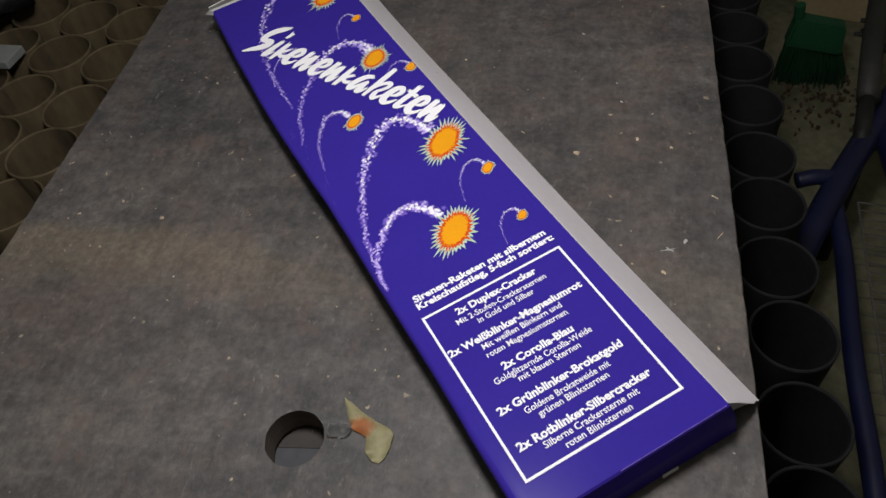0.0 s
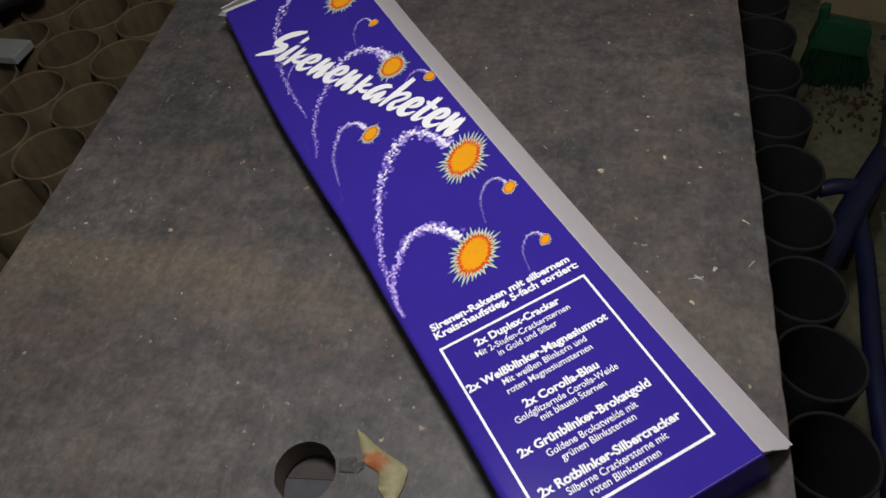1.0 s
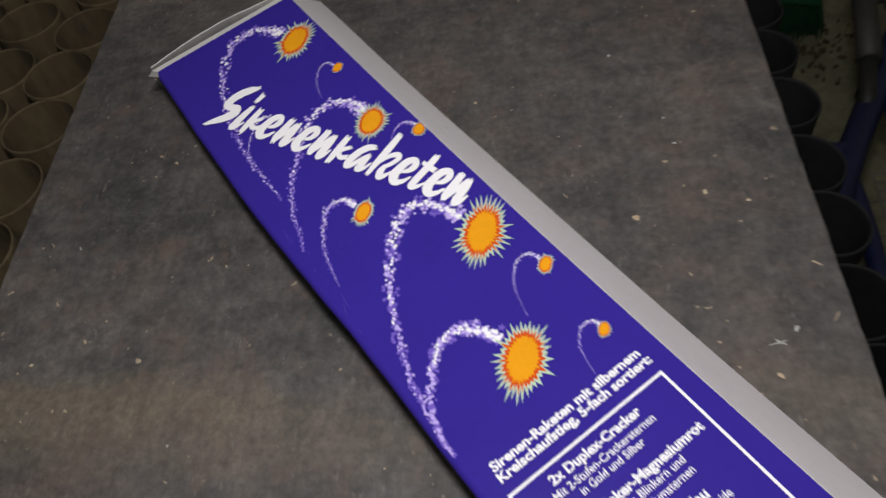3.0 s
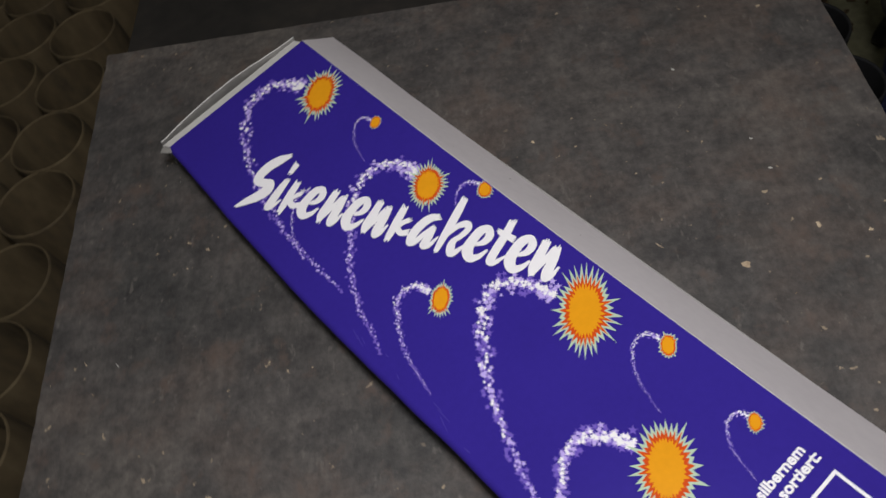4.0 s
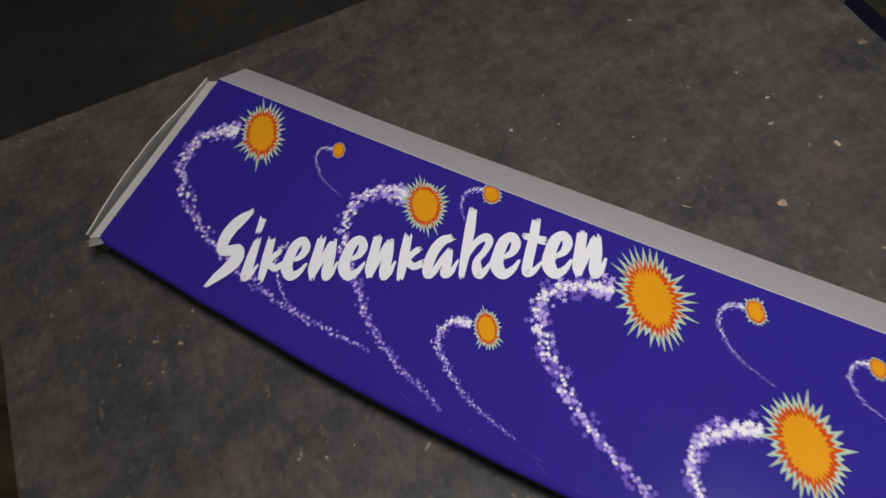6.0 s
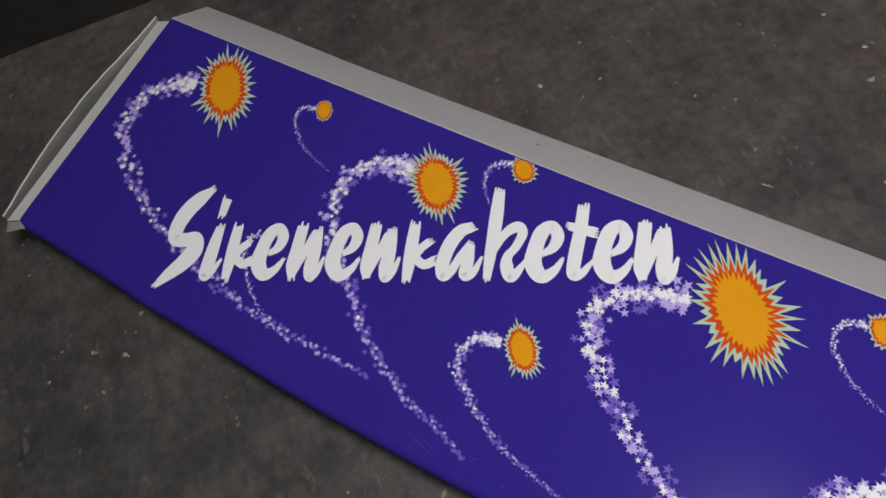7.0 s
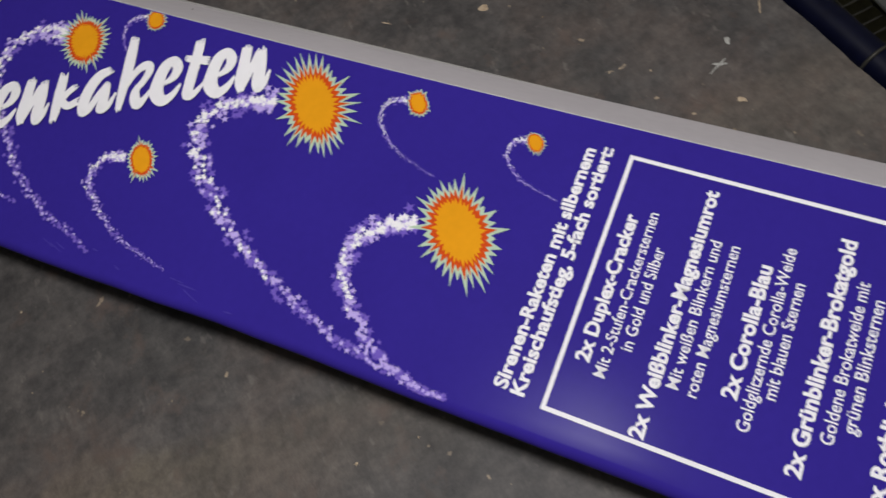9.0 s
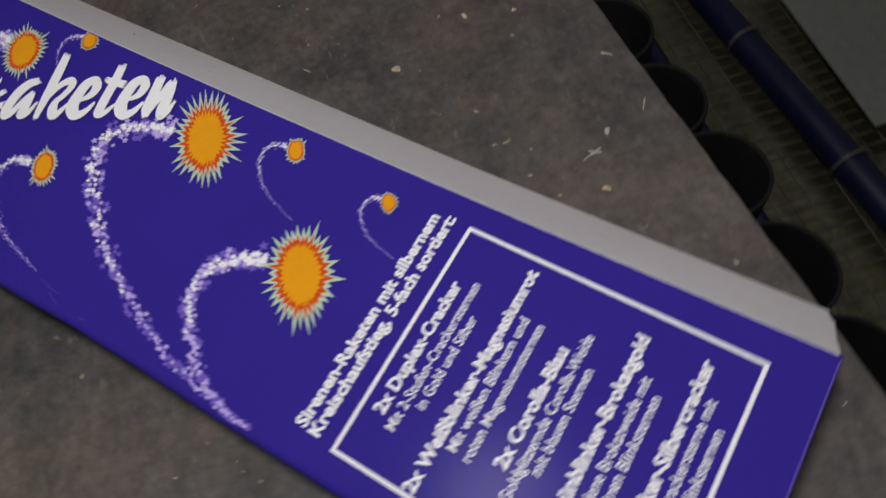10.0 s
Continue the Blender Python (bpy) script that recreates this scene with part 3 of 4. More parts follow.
def ink(name, mats, flat, layer, label=""):
    """Flat polygons (lists of (x, y) with a material index) laid on the printed face."""
    bm = bmesh.new()
    for poly, index in flat:
        vs = [bm.verts.new(printed(x, y, INK * layer + 0.00006 * index * (len(mats) > 1))) for x, y in poly]
        f = bm.faces.new(vs)
        f.material_index = index
        f.normal_update()
        if f.normal.z < 0:
            f.normal_flip()
    return part(name, bm, mats, face, label)


def lines_of_text():
    rows = (
        ("Sirenen-Raketen mit silbernem", 0.0026, 0.1330, 0.0173, 1), ("Kreischaufstieg, 5-fach sortiert:", 0.0021, 0.1360, 0.0088, 1),
        ("2x Duplex-Cracker", 0.0271, 0.1040, -0.0135, 1), ("Mit 2-Stufen-Crackersternen", 0.0227, 0.1078, -0.0224, 0), ("in Gold und Silber", 0.0384, 0.0912, -0.0300, 0),
        ("2x Wei\u00dfblinker-Magnesiumrot", 0.0028, 0.1274, -0.0457, 1), ("Mit wei\u00dfen Blinkern und", 0.0288, 0.1025, -0.0536, 0), ("roten Magnesiumsternen", 0.0280, 0.1025, -0.0618, 0),
        ("2x Corolla-Blau", 0.0330, 0.0977, -0.0774, 1), ("Goldglitzernde Corolla-Weide", 0.0212, 0.1092, -0.0854, 0), ("mit blauen Sternen", 0.0383, 0.0937, -0.0924, 0),
        ("2x Gr\u00fcnblinker-Brokatgold", 0.0104, 0.1210, -0.1087, 1), ("Goldene Brokatweide mit", 0.0280, 0.1030, -0.1176, 0), ("gr\u00fcnen Blinksternen", 0.0354, 0.0965, -0.1248, 0),
        ("2x Rotblinker-Silbercracker", 0.0083, 0.1236, -0.1396, 1), ("Silberne Crackersterne mit", 0.0256, 0.1070, -0.1472, 0), ("roten Blinksternen", 0.0389, 0.0953, -0.1548, 0),
    )
    for words, x0, x1, y, bold in rows:
        curve = bpy.data.curves.new("text", "FONT")
        curve.body, curve.size, curve.resolution_u = words, 1.0, 3
        curve.offset = 0.036 if bold else 0.010
        ob = new("text", curve)
        me = bpy.data.meshes.new_from_object(ob.evaluated_get(bpy.context.evaluated_depsgraph_get()))
        bpy.data.objects.remove(ob)
        xs = [v.co.x for v in me.vertices]
        low, wide = min(xs), max(xs) - min(xs)
        tall = (0.0093 if bold else 0.0077)
        for v in me.vertices:
            v.co = printed(x0 + (v.co.x - low) / wide * (x1 - x0), y + v.co.y * tall, INK * 2)
        me.materials.clear()
        me.materials.append(WHITE)
        line = new("text_line", me)
        line.parent = face
        line["label"] = "bold white printed heading line" if bold else "small white printed line"


lines_of_text()


def white_frame():
    x0, x1, y0, y1, w = 0.0, 0.1350, -0.1610, 0.0, 0.0021
    flat = [([(x0, y1), (x1, y1), (x1 - w, y1 - w), (x0 + w, y1 - w)], 0), ([(x1, y1), (x1, y0), (x1 - w, y0 + w), (x1 - w, y1 - w)], 0),
            ([(x1, y0), (x0, y0), (x0 + w, y0 + w), (x1 - w, y0 + w)], 0), ([(x0, y0), (x0, y1), (x0 + w, y1 - w), (x0 + w, y0 + w)], 0)]
    ink("printed_border", [WHITE], flat, 2, "thin white printed border")


white_frame()

# brush letters: strokes of (along, up, width) in millimetres
GLYPHS = {}
GLYPHS["S"] = [[(24.7, 58.0, 4.5), (18.1, 52.4, 9.3), (11.3, 44.3, 10.4), (7.2, 34.7, 9.6), (7.5, 26.7, 8.7), (14.0, 25.6, 8.7), (20.1, 25.9, 9.4), (20.9, 18.8, 10.7), (15.4, 11.0, 9.9), (8.0, 4.0, 7.4), (1.0, -3.0, 3.2)]]
GLYPHS["i"] = [[(7.3, 33.4, 5.4), (5.4, 21.6, 7.5), (3.8, 8.6, 8.0), (3.5, 3.5, 6.6), (7.7, 6.9, 4.2), (11.6, 13.5, 1.7)], [(8.1, 51.4, 5.9), (6.8, 41.4, 4.7)]]
GLYPHS["r"] = [[(4.3, 34.0, 6.1), (3.3, 20.9, 7.0), (2.5, 8.7, 6.2), (2.0, 2.2, 4.8)], [(4.7, 13.2, 3.5), (8.7, 20.2, 4.5), (12.6, 23.7, 4.6)], [(5.9, 14.6, 4.9), (10.8, 10.8, 5.2), (16.3, 12.9, 5.5)]]
GLYPHS["e"] = [[(7.0, 17.1, 3.1), (12.1, 20.9, 5.5), (14.2, 27.1, 6.6), (11.2, 32.8, 6.0), (6.2, 29.6, 7.7), (2.9, 20.9, 8.0), (1.8, 11.2, 8.9), (6.1, 4.4, 7.4), (12.3, 7.5, 4.7), (16.7, 14.0, 2.0)]]
GLYPHS["n"] = [[(5.0, 33.8, 6.6), (3.5, 20.9, 7.2), (2.2, 10.0, 7.4), (2.6, 3.2, 4.3)], [(3.1, 3.9, 2.7), (7.4, 15.4, 4.4), (12.6, 28.1, 5.1)], [(14.6, 30.5, 5.5), (14.4, 20.2, 6.8), (13.0, 8.7, 7.7), (13.3, 2.7, 4.9), (17.0, 6.7, 4.0), (20.1, 14.7, 1.7)]]
GLYPHS["a"] = [[(17.3, 32.6, 5.8), (11.2, 30.0, 7.4), (5.6, 21.4, 7.7), (2.7, 10.3, 7.2), (3.7, 4.2, 5.6), (7.8, 7.5, 5.0), (12.7, 16.5, 4.1), (16.6, 22.7, 3.2)], [(17.9, 22.1, 3.5), (16.5, 13.0, 6.2), (15.2, 5.0, 6.2), (19.6, 6.6, 4.3), (23.7, 14.9, 1.6)]]
GLYPHS["k"] = [[(6.7, 53.9, 5.9), (5.7, 40.6, 7.1), (4.5, 27.3, 6.9), (3.0, 14.3, 5.9), (2.0, 3.5, 4.0)], [(3.8, 15.9, 2.8), (10.2, 27.9, 4.7), (16.9, 32.4, 6.3), (19.8, 28.5, 5.3), (16.4, 20.7, 4.6), (12.5, 15.6, 4.9), (12.1, 9.8, 6.7), (14.3, 3.9, 6.0), (18.3, 7.6, 4.2), (22.2, 14.0, 1.5)]]
GLYPHS["t"] = [[(7.4, 43.2, 6.2), (5.7, 30.2, 6.7), (3.1, 15.9, 6.9), (2.2, 5.9, 6.5), (6.5, 6.6, 4.4), (12.4, 13.7, 1.5)], [(0.4, 32.5, 4.6), (12.8, 28.9, 6.1)]]


def title():
    random.seed(5)
    starts = (1.6, 29.1, 43.4, 62.2, 82.4, 106.1, 125.4, 148.3, 166.5, 191.4, 215.4, 235.4, 250.0, 268.7)
    for letter, along in zip("Sirenenraketen", starts):
        flat = []
        for stroke in GLYPHS[letter]:
            run = bend([(a, b, w) for a, b, w in stroke], 7)
            left, right = [], []
            for n, p in enumerate(run):
                q, o = run[min(n + 1, len(run) - 1)], run[max(n - 1, 0)]
                way = Vector((q.x - o.x, q.y - o.y)).normalized()
                side = Vector((-way.y, way.x)) * p.z * 0.51
                left.append((p.x + side.x, p.y + side.y))
                right.append((p.x - side.x, p.y - side.y))
            for n in range(len(run) - 1):
                flat.append(([left[n], right[n], right[n + 1], left[n + 1]], 0))
            # bristle ends, and round shoulders at the joints
            for end, inner in ((0, 1), (-1, -2)):
                p, q = run[end], run[inner]
                way = Vector((p.x - q.x, p.y - q.y)).normalized()
                side = Vector((-way.y, way.x))
                for k in range(4):
                    c = Vector((p.x, p.y)) + side * p.z * (k / 3 - 0.5) * 0.76
                    h, far = p.z * 0.13, random.uniform(0.4, 3.2) * min(1, p.z / 4.5)
                    flat.append(([(c.x - side.x * h, c.y - side.y * h), (c.x + side.x * h, c.y + side.y * h), (c.x + way.x * far + side.x * h * 0.4, c.y + way.y * far + side.y * h * 0.4), (c.x + way.x * far - side.x * h * 0.4, c.y + way.y * far - side.y * h * 0.4)], 0))
        laid = []
        for poly, index in flat:
            got = []
            for a, b in poly:
                v = T0 + D * ((along + a) / 1000) + U * (b / 1000)
                got.append((v.x, v.y))
            laid.append((got, index))
        bm = bmesh.new()
        for n, (poly, _) in enumerate(laid):
            f = bm.faces.new([bm.verts.new(printed(x, y, INK * 5 + 0.000004 * n)) for x, y in poly])
            f.normal_update()
            if f.normal.z < 0:
                f.normal_flip()
        part("title_letter", bm, WHITE, face, "white brush-script printed letter")


title()

# bursts: centre, half sizes of the orange core along and up, how far the spikes reach
BURSTS = (
    (0.1208, 0.5060, 0.0125, 0.0205, 1.0), (0.1155, 0.1755, 0.0134, 0.0216, 1.0), (0.0690, 0.0680, 0.0128, 0.0202, 1.0), (0.0526, 0.2610, 0.0062, 0.0100, 1.0),
    (0.1160, 0.3460, 0.0105, 0.0155, 1.0), (0.1430, 0.3055, 0.0050, 0.0070, 0.65), (0.1315, 0.4345, 0.0044, 0.0064, 0.45), (0.1328, 0.1178, 0.0046, 0.0070, 0.75), (0.1279, 0.0480, 0.0036, 0.0055, 0.6),
)


def bursts():
    random.seed(21)
    lean = math.radians(16)
    across, long_way = D * math.cos(lean) + U * math.sin(lean), U * math.cos(lean) - D * math.sin(lean)
    for x, y, ra, rb, reach in BURSTS:
        count = 35 if ra > 0.008 else 28 if ra > 0.006 else 18
        long = [random.choice((0.05, 0.25, 0.45, 0.7, 1.0)) * random.uniform(0.8, 1.1) for _ in range(count)]
        turns = [(k + random.uniform(-0.28, 0.28)) * math.tau / (count * 2) for k in range(count * 2)]
        dips = [random.uniform(-0.05, 0.05) for _ in range(count)]
        # each layer: valley, usual tip, how far the longer tips jut out
        layers = ((1.17, 1.36, 0.62, "burst_halo", PALE), (0.98, 1.12, 0.36, "burst_flame", RED), (0.77, 0.86, 0.22, "burst_core", ORANGE))
        for layer, (inner, outer, jut, name, mat) in enumerate(layers):
            bm = bmesh.new()
            ring = []
            for k, a in enumerate(turns):
                if k % 2:
                    r = 1 + (outer - 1 + jut * long[k // 2]) * (reach if layer < 2 else 1)
                else:
                    r = 1 + (inner - 1 + dips[k // 2]) * (reach if layer < 2 else 1)
                v = Vector((x, y)) + across * (ra * r * math.cos(a)) + long_way * (rb * (1 + (r - 1) * 0.85) * math.sin(a))
                v.x = min(v.x, X1 - 0.0010 - 0.004 * bow(v.y))
                ring.append(bm.verts.new(printed(v.x, v.y, INK * (3 + 0.5 * layer))))
            mid = bm.verts.new(printed(x, y, INK * (3 + 0.5 * layer)))
            for a, b in zip(ring, ring[1:] + ring[:1]):
                f = bm.faces.new((mid, a, b))
                f.normal_update()
                if f.normal.z < 0:
                    f.normal_flip()
            part(name, bm, mat, face)


bursts()

# trails: each runs from its burst backwards, a band of five-pointed stars that thins out
def trail(band, size, count, thinning, points):
    run = bend([(x, y, 0) for x, y in points], 10)
    lengths = [0.0]
    for p, q in zip(run, run[1:]):
        lengths.append(lengths[-1] + (q - p).length)
    flat = []
    for n in range(count):
        t = ((n + random.random()) / count) ** thinning
        want = t * lengths[-1]
        k = max(1, min(len(run) - 1, next((i for i, l in enumerate(lengths) if l >= want), len(run) - 1)))
        p = run[k - 1].lerp(run[k], (want - lengths[k - 1]) / max(1e-9, lengths[k] - lengths[k - 1]))
        way = (run[k] - run[k - 1]).normalized()
        pick = random.random()
        index = 2 if pick < 0.34 - 0.50 * t else 1 if pick < 0.74 - 0.42 * t else 0
        off = max(-1.0, min(1.0, random.gauss(0, (0.50, 0.38, 0.26)[index]))) * band * (1 - 0.80 * t)
        c = Vector((p.x - way.y * off, p.y + way.x * off))
        r = size * random.uniform(0.62, 1.0) * (1 - 0.50 * t) * (1.12, 0.95, 0.85)[index]
        turn = random.uniform(0, math.tau)
        star = []
        for i in range(10):
            a, rr = turn + i * math.tau / 10, r if i % 2 == 0 else r * 0.40
            star.append((min(max(c.x + rr * math.cos(a), X0 + 0.0015), X1 - 0.0056), c.y + rr * math.sin(a)))
        flat.append((index, star))
    flat.sort(key=lambda s: s[0])
    bm = bmesh.new()
    for n, (index, star) in enumerate(flat):
        f = bm.faces.new([bm.verts.new(printed(x, y, INK * (1.0 + 1.6 * n / len(flat)))) for x, y in star])
        f.material_index = index
        f.normal_update()
        if f.normal.z < 0:
            f.normal_flip()
    ob = part("star_trail", bm, [VIOLET, LILAC, WHITE], face, "curved trail of tiny white and lilac stars")
    ob["kind"] = "stuff"


random.seed(33)
trail(0.0092, 0.0035, 378, 1.90, ((0.1150, 0.5282), (0.1082, 0.5453), (0.0958, 0.5548), (0.0777, 0.5566), (0.0611, 0.5469), (0.0460, 0.5304), (0.0327, 0.5073), (0.0222, 0.4823), (0.0132, 0.4507), (0.0084, 0.4235), (0.0055, 0.4008), (0.0041, 0.3723), (0.0043, 0.3408), (0.0054, 0.3237)))
trail(0.0090, 0.0032, 378, 1.90, ((0.1187, 0.3638), (0.1156, 0.3774), (0.1102, 0.3898), (0.0964, 0.3964), (0.0838, 0.3960), (0.0655, 0.3867), (0.0496, 0.3723), (0.0388, 0.3571), (0.0276, 0.3438), (0.0177, 0.3295), (0.0104, 0.3146), (0.0036, 0.2997), (0.0006, 0.2864), (-0.0029, 0.2738), (-0.0079, 0.2610)))
trail(0.0048, 0.0017, 360, 1.90, ((0.0513, 0.2726), (0.0474, 0.2835), (0.0393, 0.2880), (0.0298, 0.2861), (0.0217, 0.2771), (0.0132, 0.2637), (0.0054, 0.2473), (0.0009, 0.2287), (-0.0020, 0.2120)))
trail(0.0094, 0.0035, 435, 1.35, ((0.1113, 0.2004), (0.1007, 0.2263), (0.0861, 0.2371), (0.0660, 0.2299), (0.0505, 0.2127), (0.0322, 0.1880), (0.0160, 0.1586), (0.0046, 0.1299), (-0.0038, 0.1042), (-0.0088, 0.0781), (-0.0106, 0.0560)))
trail(0.0089, 0.0033, 348, 1.25, ((0.0666, 0.0911), (0.0596, 0.1063), (0.0471, 0.1176), (0.0311, 0.1179), (0.0170, 0.1075), (0.0052, 0.0935), (-0.0036, 0.0807), (-0.0104, 0.0602), (-0.0118, 0.0420)))
trail(0.0041, 0.0015, 132, 1.20, ((0.0467, 0.4249), (0.0399, 0.4294), (0.0297, 0.4263), (0.0209, 0.4171), (0.0117, 0.4052), (0.0072, 0.3960), (0.0035, 0.3855), (0.0008, 0.3732)))
trail(0.0025, 0.0010, 190, 1.50, ((0.1311, 0.4403), (0.1276, 0.4489), (0.1192, 0.4489), (0.1106, 0.4406), (0.1031, 0.4283), (0.0970, 0.4089)))
trail(0.0034, 0.0014, 130, 1.20, ((0.1445, 0.3114), (0.1405, 0.3207), (0.1323, 0.3235), (0.1242, 0.3199), (0.1170, 0.3133)))
trail(0.0030, 0.0011, 200, 1.60, ((0.1331, 0.1252), (0.1303, 0.1332), (0.1221, 0.1358), (0.1103, 0.1285), (0.1011, 0.1154), (0.0937, 0.0919)))
trail(0.0025, 0.0010, 180, 1.60, ((0.1284, 0.0528), (0.1263, 0.0584), (0.1182, 0.0604), (0.1092, 0.0536), (0.1036, 0.0430), (0.0996, 0.0263)))


# ---- scraps on the board ----
def scraps():
    outline = ((-0.083, -0.009), (-0.079, -0.018), (-0.074, -0.031), (-0.068, -0.045), (-0.061, -0.058), (-0.068, -0.069), (-0.079, -0.076), (-0.085, -0.073), (-0.087, -0.063), (-0.082, -0.051), (-0.088, -0.039), (-0.087, -0.028))
    bm = bmesh.new()
    run = bend([(x, y, 0) for x, y in outline] + [(*outline[0], 0)], 4)[:-1]
    ring = [bm.verts.new((p.x + 0.0013 * noise.noise(p * 260), p.y + 0.0010 * noise.noise(p * 310 + Vector((5, 2, 0))), BOARD + 0.0022 + 0.0014 * noise.noise(p * 90))) for p in run]
    edges = [bm.edges.new((a, b)) for a, b in zip(ring, ring[1:] + ring[:1])]
    bmesh.ops.triangle_fill(bm, edges=edges, use_beauty=True)
    bmesh.ops.subdivide_edges(bm, edges=[e for e in bm.edges if not e.is_boundary], cuts=1)
    for v in bm.verts:
        v.co.z = BOARD + 0.0020 + 0.0016 * noise.noise(v.co * 80)
    got = bmesh.ops.extrude_face_region(bm, geom=list(bm.faces))
    for v in got["geom"]:
        if isinstance(v, bmesh.types.BMVert):
            v.co.z -= 0.0004
    bmesh.ops.recalc_face_normals(bm, faces=bm.faces)
    tagged(link_mesh("paper_scrap", bm, PAPER, True), "torn yellowed paper scrap with a red stain beside the hole", "paper scrap")
    bm = bmesh.new()
    bmesh.ops.create_grid(bm, x_segments=10, y_segments=8, size=1, matrix=pose(-0.0965, -0.034, BOARD + 0.003, 0, 0, -30) @ Matrix.Diagonal((0.0095, 0.0060, 1, 1)))
    for v in bm.verts:
        v.co.z += 0.0032 * noise.noise(v.co * 240) + 0.001
        v.co.x += 0.004 * noise.noise(v.co * 110)
        v.co.y += 0.004 * noise.noise(v.co * 130 + Vector((3, 1, 0)))
    got = bmesh.ops.extrude_face_region(bm, geom=list(bm.faces))
    for v in got["geom"]:
        if isinstance(v, bmesh.types.BMVert):
            v.co.z -= 0.0002
    tagged(link_mesh("foil_scrap", bm, CLEAR), "crumpled clear foil scrap between the hole and the paper", "foil scrap")


def rag():
    bm = bmesh.new()
    bmesh.ops.create_grid(bm, x_segments=24, y_segments=18, size=1, matrix=pose(-0.392, -0.020, BOARD + 0.003, 0, 0, 35) @ Matrix.Diagonal((0.060, 0.030, 1, 1)))
    for v in bm.verts:
        v.co.z += 0.014 * abs(noise.noise(v.co * 28)) + 0.006 * noise.noise(v.co * 70) + 0.004
        v.co.x += 0.006 * noise.noise(v.co * 50)
    got = bmesh.ops.extrude_face_region(bm, geom=list(bm.faces))
    for v in got["geom"]:
        if isinstance(v, bmesh.types.BMVert):
            v.co.z = max(BOARD + 0.0005, v.co.z - 0.0012)
    bmesh.ops.recalc_face_normals(bm, faces=bm.faces)
    tagged(link_mesh("cloth_rag", bm, RAG, True), "crumpled olive cloth rag lying on the board", "rag")


scraps()
rag()


# ---- cart beside the rack ----
def cart():
    ob = tagged(new("wire_cart"), "blue tubular steel cart with a zinc wire basket", "cart")
    z = 0.30
    main = bend([(1.95, 0.68, z + 0.06), (1.50, 0.475, z + 0.02), (1.15, 0.328, z), (1.0, 0.262, z), (0.85, 0.190, z), (0.72, 0.125, z)], 6)
    bm = bmesh.new()
    pipe(bm, main, 0.027, 14)
    part("frame_tube", bm, BLUE_STEEL, ob, smooth=True)
    low_run = bend([(0.990, 0.252, z - 0.012), (0.895, 0.138, z - 0.012), (0.74, -0.027, z - 0.012), (0.610, -0.180, z - 0.012), (0.45, -0.365, z - 0.012), (0.30, -0.54, z - 0.012)], 6)
    bm = bmesh.new()
    pipe(bm, low_run, 0.0165, 14)
    part("side_tube", bm, BLUE_STEEL, ob, smooth=True)
    bm = bmesh.new()
    pipe(bm, bend([(0.950, 0.318, z + 0.005), (0.985, 0.300, z + 0.012), (1.03, 0.276, z)], 5), 0.017, 12)
    part("stub", bm, BLUE_STEEL, ob, smooth=True)
    inner = [plan(a, 0.768, z) for a in (1.03, 0.95, 0.85, 0.70, 0.55, 0.40, 0.25, 0.10, -0.05)]
    bm = bmesh.new()
    pipe(bm, bend([(1.30, 0.385, z)] + inner, 4), 0.026, 14)
    part("inner_tube", bm, BLUE_STEEL, ob, smooth=True)
    across = (inner[1] - inner[0]).to_track_quat("Z", "Y")
    for a in (0.80, 0.585, 0.30):
        bm = bmesh.new()
        pipe(bm, [plan(a, 0.768, z) + across @ Vector((0.030 * math.cos(k * math.tau / 16), 0.030 * math.sin(k * math.tau / 16), 0)) for k in range(16)], 0.003, 6, True)
        part("wire_clip", bm, WIRE, ob, "shiny wire clip round the tube", True)
    # wire basket hung between the tubes
    span, deep = Vector((0.20, -0.187, 0.0)), z - 0.035
    near, far = plan(0.815, 0.690, deep), plan(0.05, 0.625, deep)
    for k in range(34):
        p = near.lerp(far, k / 33)
        bm = bmesh.new()
        pipe(bm, [p, p + span * 0.5 - Vector((0, 0, 0.006)), p + span], 0.0019, 6)
        part("cross_wire", bm, WIRE, ob)
    for k in range(6):
        bm = bmesh.new()
        pipe(bm, [near + span * (k / 5), far + span * (k / 5)], 0.0024 if k in (0, 5) else 0.0018, 6)
        part("long_wire", bm, WIRE, ob)
    low = Vector((0.03, 0.02, -0.13))
    for k in range(18):
        p = near.lerp(far, k / 17) + low
        bm = bmesh.new()
        pipe(bm, [p, p + span], 0.0014, 6)
        part("cross_wire", bm, WIRE, ob)
    for k in range(4):
        bm = bmesh.new()
        pipe(bm, [near + low + span * (k / 3), far + low + span * (k / 3)], 0.0014, 6)
        part("long_wire", bm, WIRE, ob)
    for x, y in ((1.50, 0.475), (0.86, 0.195), (0.36, -0.47), (0.60, -0.50)):
        bm = bmesh.new()
        pipe(bm, [(x, y, z - 0.01), (x, y, 0.06)], 0.014, 10)
        part("leg", bm, BLUE_STEEL, ob, smooth=True)
        bm = bmesh.new()
        pipe(bm, [(x, y - 0.014, 0.04), (x, y + 0.014, 0.04)], 0.04, 16)
        part("wheel", bm, RUBBER, ob, "black rubber wheel")
    # pale sheet standing in the cart
    bm = bmesh.new()
    sheet(bm, [(0.875, -0.242, z + 0.0), (1.150, 0.045, z + 0.0), (1.43, -0.16, z - 0.02), (1.16, -0.47, z - 0.02)], 0.004)
    tagged(link_mesh("pale_sheet", bm, PANEL_WHITE), "pale grey flat sheet lying in the wire cart", "sheet")


cart()


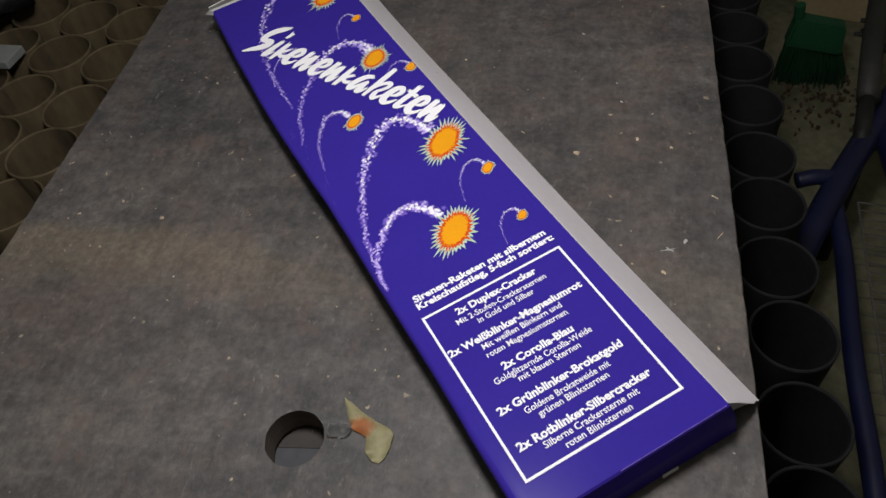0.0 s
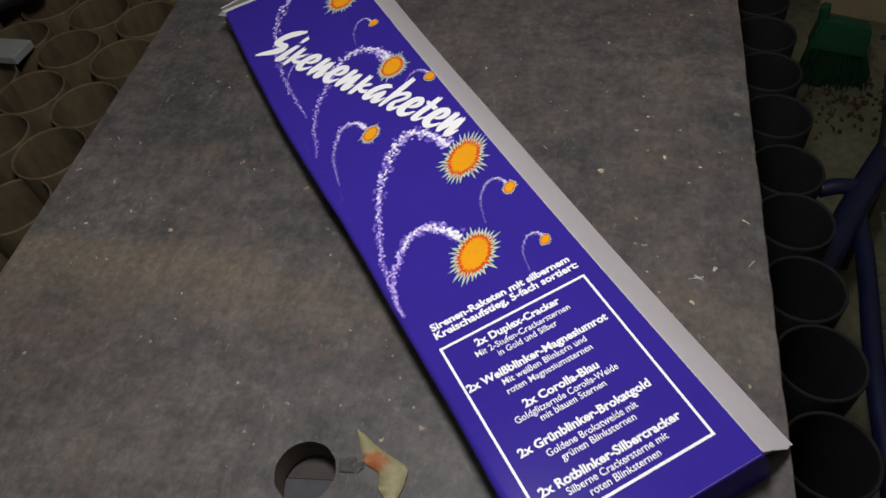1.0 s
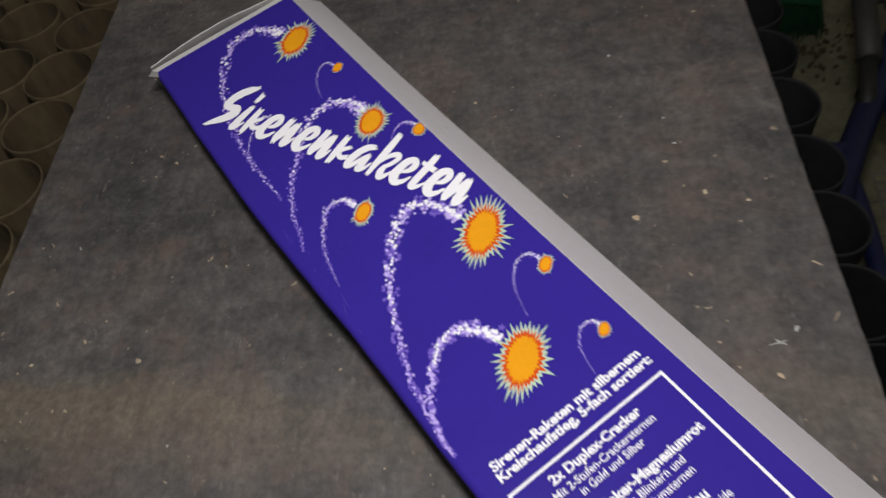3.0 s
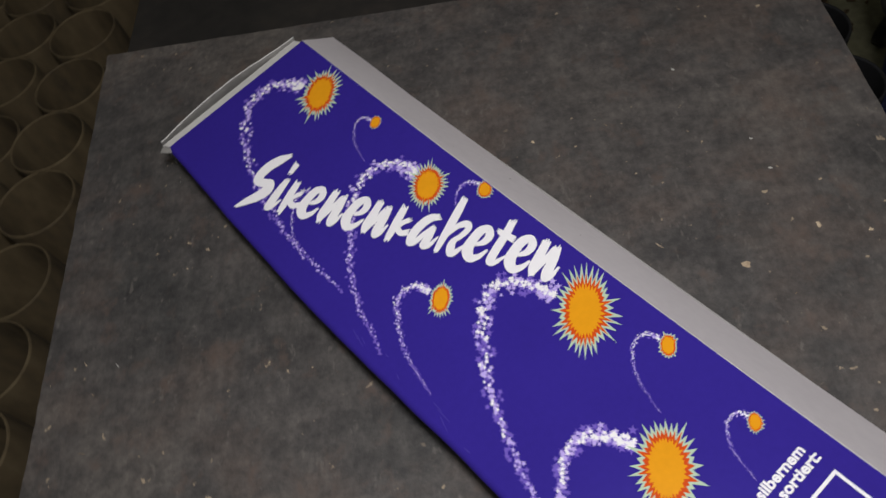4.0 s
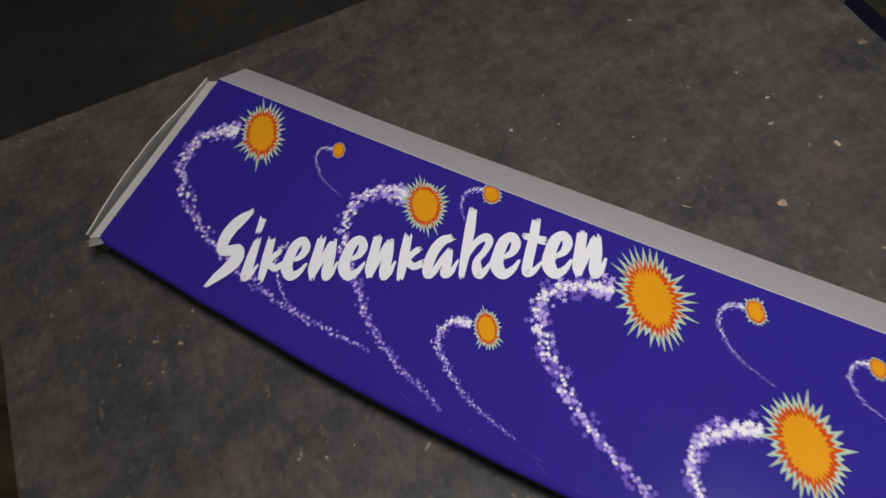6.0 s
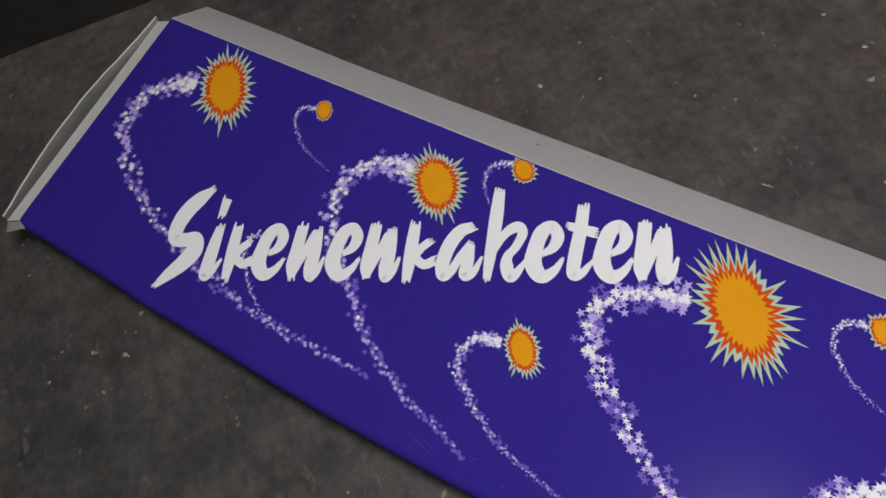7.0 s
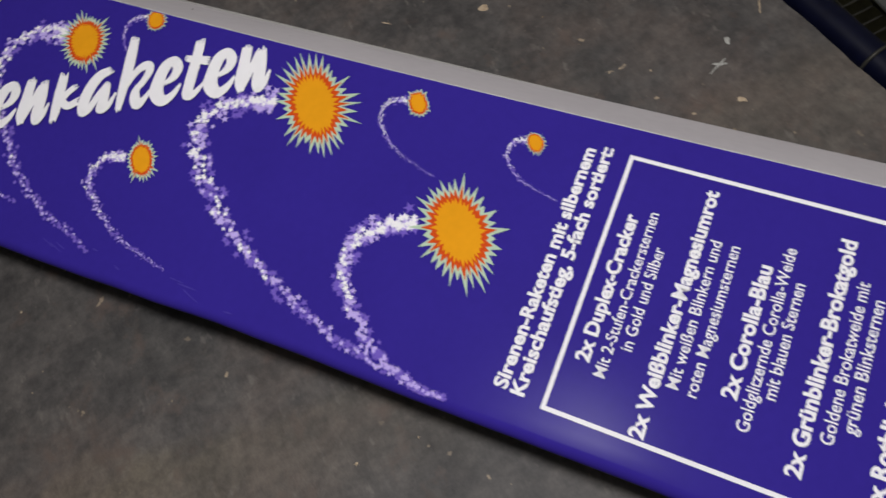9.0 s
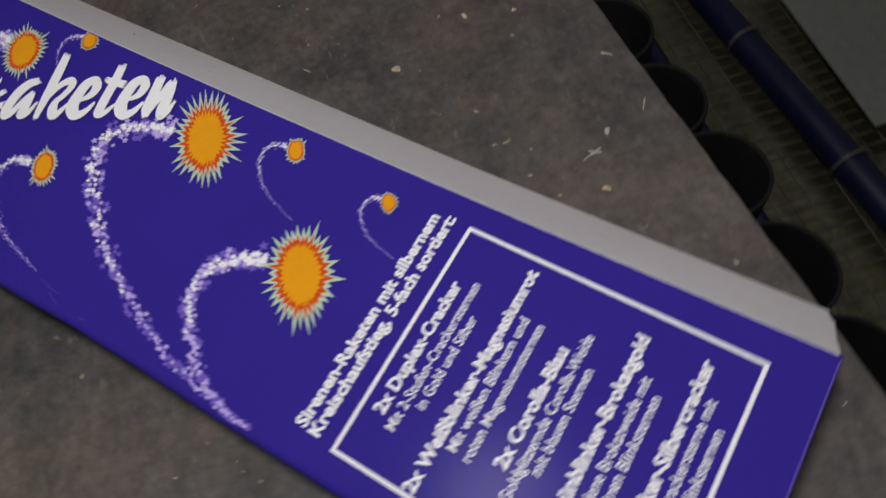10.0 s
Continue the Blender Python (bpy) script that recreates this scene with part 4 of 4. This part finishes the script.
# ---- far clutter, in the dark ----
def clutter():
    random.seed(3)
    # green broom head standing on its bristles
    broom = tagged(new("green_broom"), "green plastic broom head standing on worn bristles", "broom")
    foot, top = Vector((1.560, 0.780, 0.0)), Vector((1.482, 0.746, 0.205))
    wide = Vector((0.76, -0.65, 0)).normalized()
    deep = Vector((0.65, 0.76, 0))
    bm = bmesh.new()
    got = bmesh.ops.create_cube(bm, size=1)
    for v in got["verts"]:
        flare = 0.064 if v.co.z > 0 else 0.074
        v.co = top + wide * (2 * flare * v.co.x) + deep * (0.05 * v.co.y) + Vector((0, 0, 0.085 * v.co.z + 0.022 * (v.co.x < 0)))
    bmesh.ops.bevel(bm, geom=list(bm.edges), offset=0.006, segments=2, affect="EDGES")
    part("head", bm, GREEN, broom)
    bm = bmesh.new()
    pipe(bm, [top - wide * 0.050 + Vector((0, 0, 0.02)), top - wide * 0.056 + Vector((-0.01, 0, 0.10))], 0.014, 10)
    part("socket", bm, GREEN, broom)
    bm = bmesh.new()
    for _ in range(700):
        u, w = random.uniform(-1, 1), random.uniform(-1, 1)
        p = top + wide * (0.070 * u) + deep * (0.020 * w) - Vector((0, 0, 0.02))
        q = foot + wide * (0.092 * u + random.gauss(0, 0.007)) + deep * (0.034 * w + random.gauss(0, 0.005)) + Vector((0, 0, random.uniform(0.002, 0.05)))
        pipe(bm, [p, p.lerp(q, 0.5) + wide * random.gauss(0, 0.003), q], 0.0014, 4)
    ob = part("bristles", bm, BRISTLE, broom, "splayed green bristles")
    ob["kind"] = "stuff"
    bm = bmesh.new()
    block(bm, pose(1.985, 1.02, 0.14, 0, 0, 33), (0.26, 0.28, 0.28), 0.006)
    tagged(link_mesh("carton_box", bm, TAN), "tan cardboard box standing on the floor", "box")
    bm = bmesh.new()
    for _ in range(130):
        c = Vector((1.53 + random.gauss(0, 0.10), 0.69 + random.gauss(0, 0.06), 0.006))
        s = random.uniform(0.004, 0.015)
        block(bm, pose(*c, random.uniform(0, 90), random.uniform(0, 90), random.uniform(0, 360)), (s, s * random.uniform(0.4, 1), s * 0.5))
    tagged(link_mesh("debris", bm, RUBBLE), "heap of brown debris on the floor", "debris", kind="stuff")
    # grey post with a black foot
    ob = tagged(new("grey_post"), "dull grey steel post leaning with a black foot", "post")
    bm = bmesh.new()
    pipe(bm, [(1.20, 0.385, 0.36), (1.34, 0.50, 0.36), (1.60, 0.70, 0.37)], 0.024, 12)
    part("pole", bm, STEEL_GREY, ob, smooth=True)
    bm = bmesh.new()
    pipe(bm, [(1.205, 0.39, 0.355), (1.12, 0.31, 0.30), (1.08, 0.27, 0.02)], 0.018, 10)
    part("foot", bm, RUBBER, ob, "black rubber foot", True)
    # expanded metal mat beside it
    ob = tagged(new("diamond_mesh"), "black expanded metal mesh mat standing behind the cart", "mesh mat")
    for i in range(6):
        for s in (-1, 1):
            run = [q for q in (Vector((1.40 + 0.055 * i + 0.014 * s * (-1) ** k, 0.36 + 0.028 * k + 0.030 * i, 0.34)) for k in range(9))]
            bm = bmesh.new()
            pipe(bm, run, 0.0055, 6)
            part("strand", bm, RUBBER, ob)
    # black bin liner and pale plate beyond the brown tubes
    bm = bmesh.new()
    bmesh.ops.create_icosphere(bm, subdivisions=4, radius=1)
    for v in bm.verts:
        n = noise.noise(v.co * 2.1 + Vector((4, 0, 0))) * 0.4 + noise.noise(v.co * 6) * 0.14
        v.co = v.co * (1 + n)
        v.co = Vector((v.co.x * 0.22, v.co.y * 0.20, max(0, v.co.z * 0.10 + 0.07)))
    bm.transform(pose(-0.44, 1.245, RIM_BROWN + 0.002) @ Matrix.Diagonal((0.85, 0.85, 0.85, 1)))
    tagged(link_mesh("bin_liner", bm, BLACK_FOIL, True), "glossy black bin liner lying on the tubes", "bag")
    bm = bmesh.new()
    block(bm, pose(-0.364, 0.992, RIM_BROWN + 0.014, 0, 0, -40), (0.12, 0.050, 0.014), 0.002)
    tagged(link_mesh("pale_plate", bm, PANEL_WHITE), "pale flat plate lying on the tube rims", "plate")


clutter()
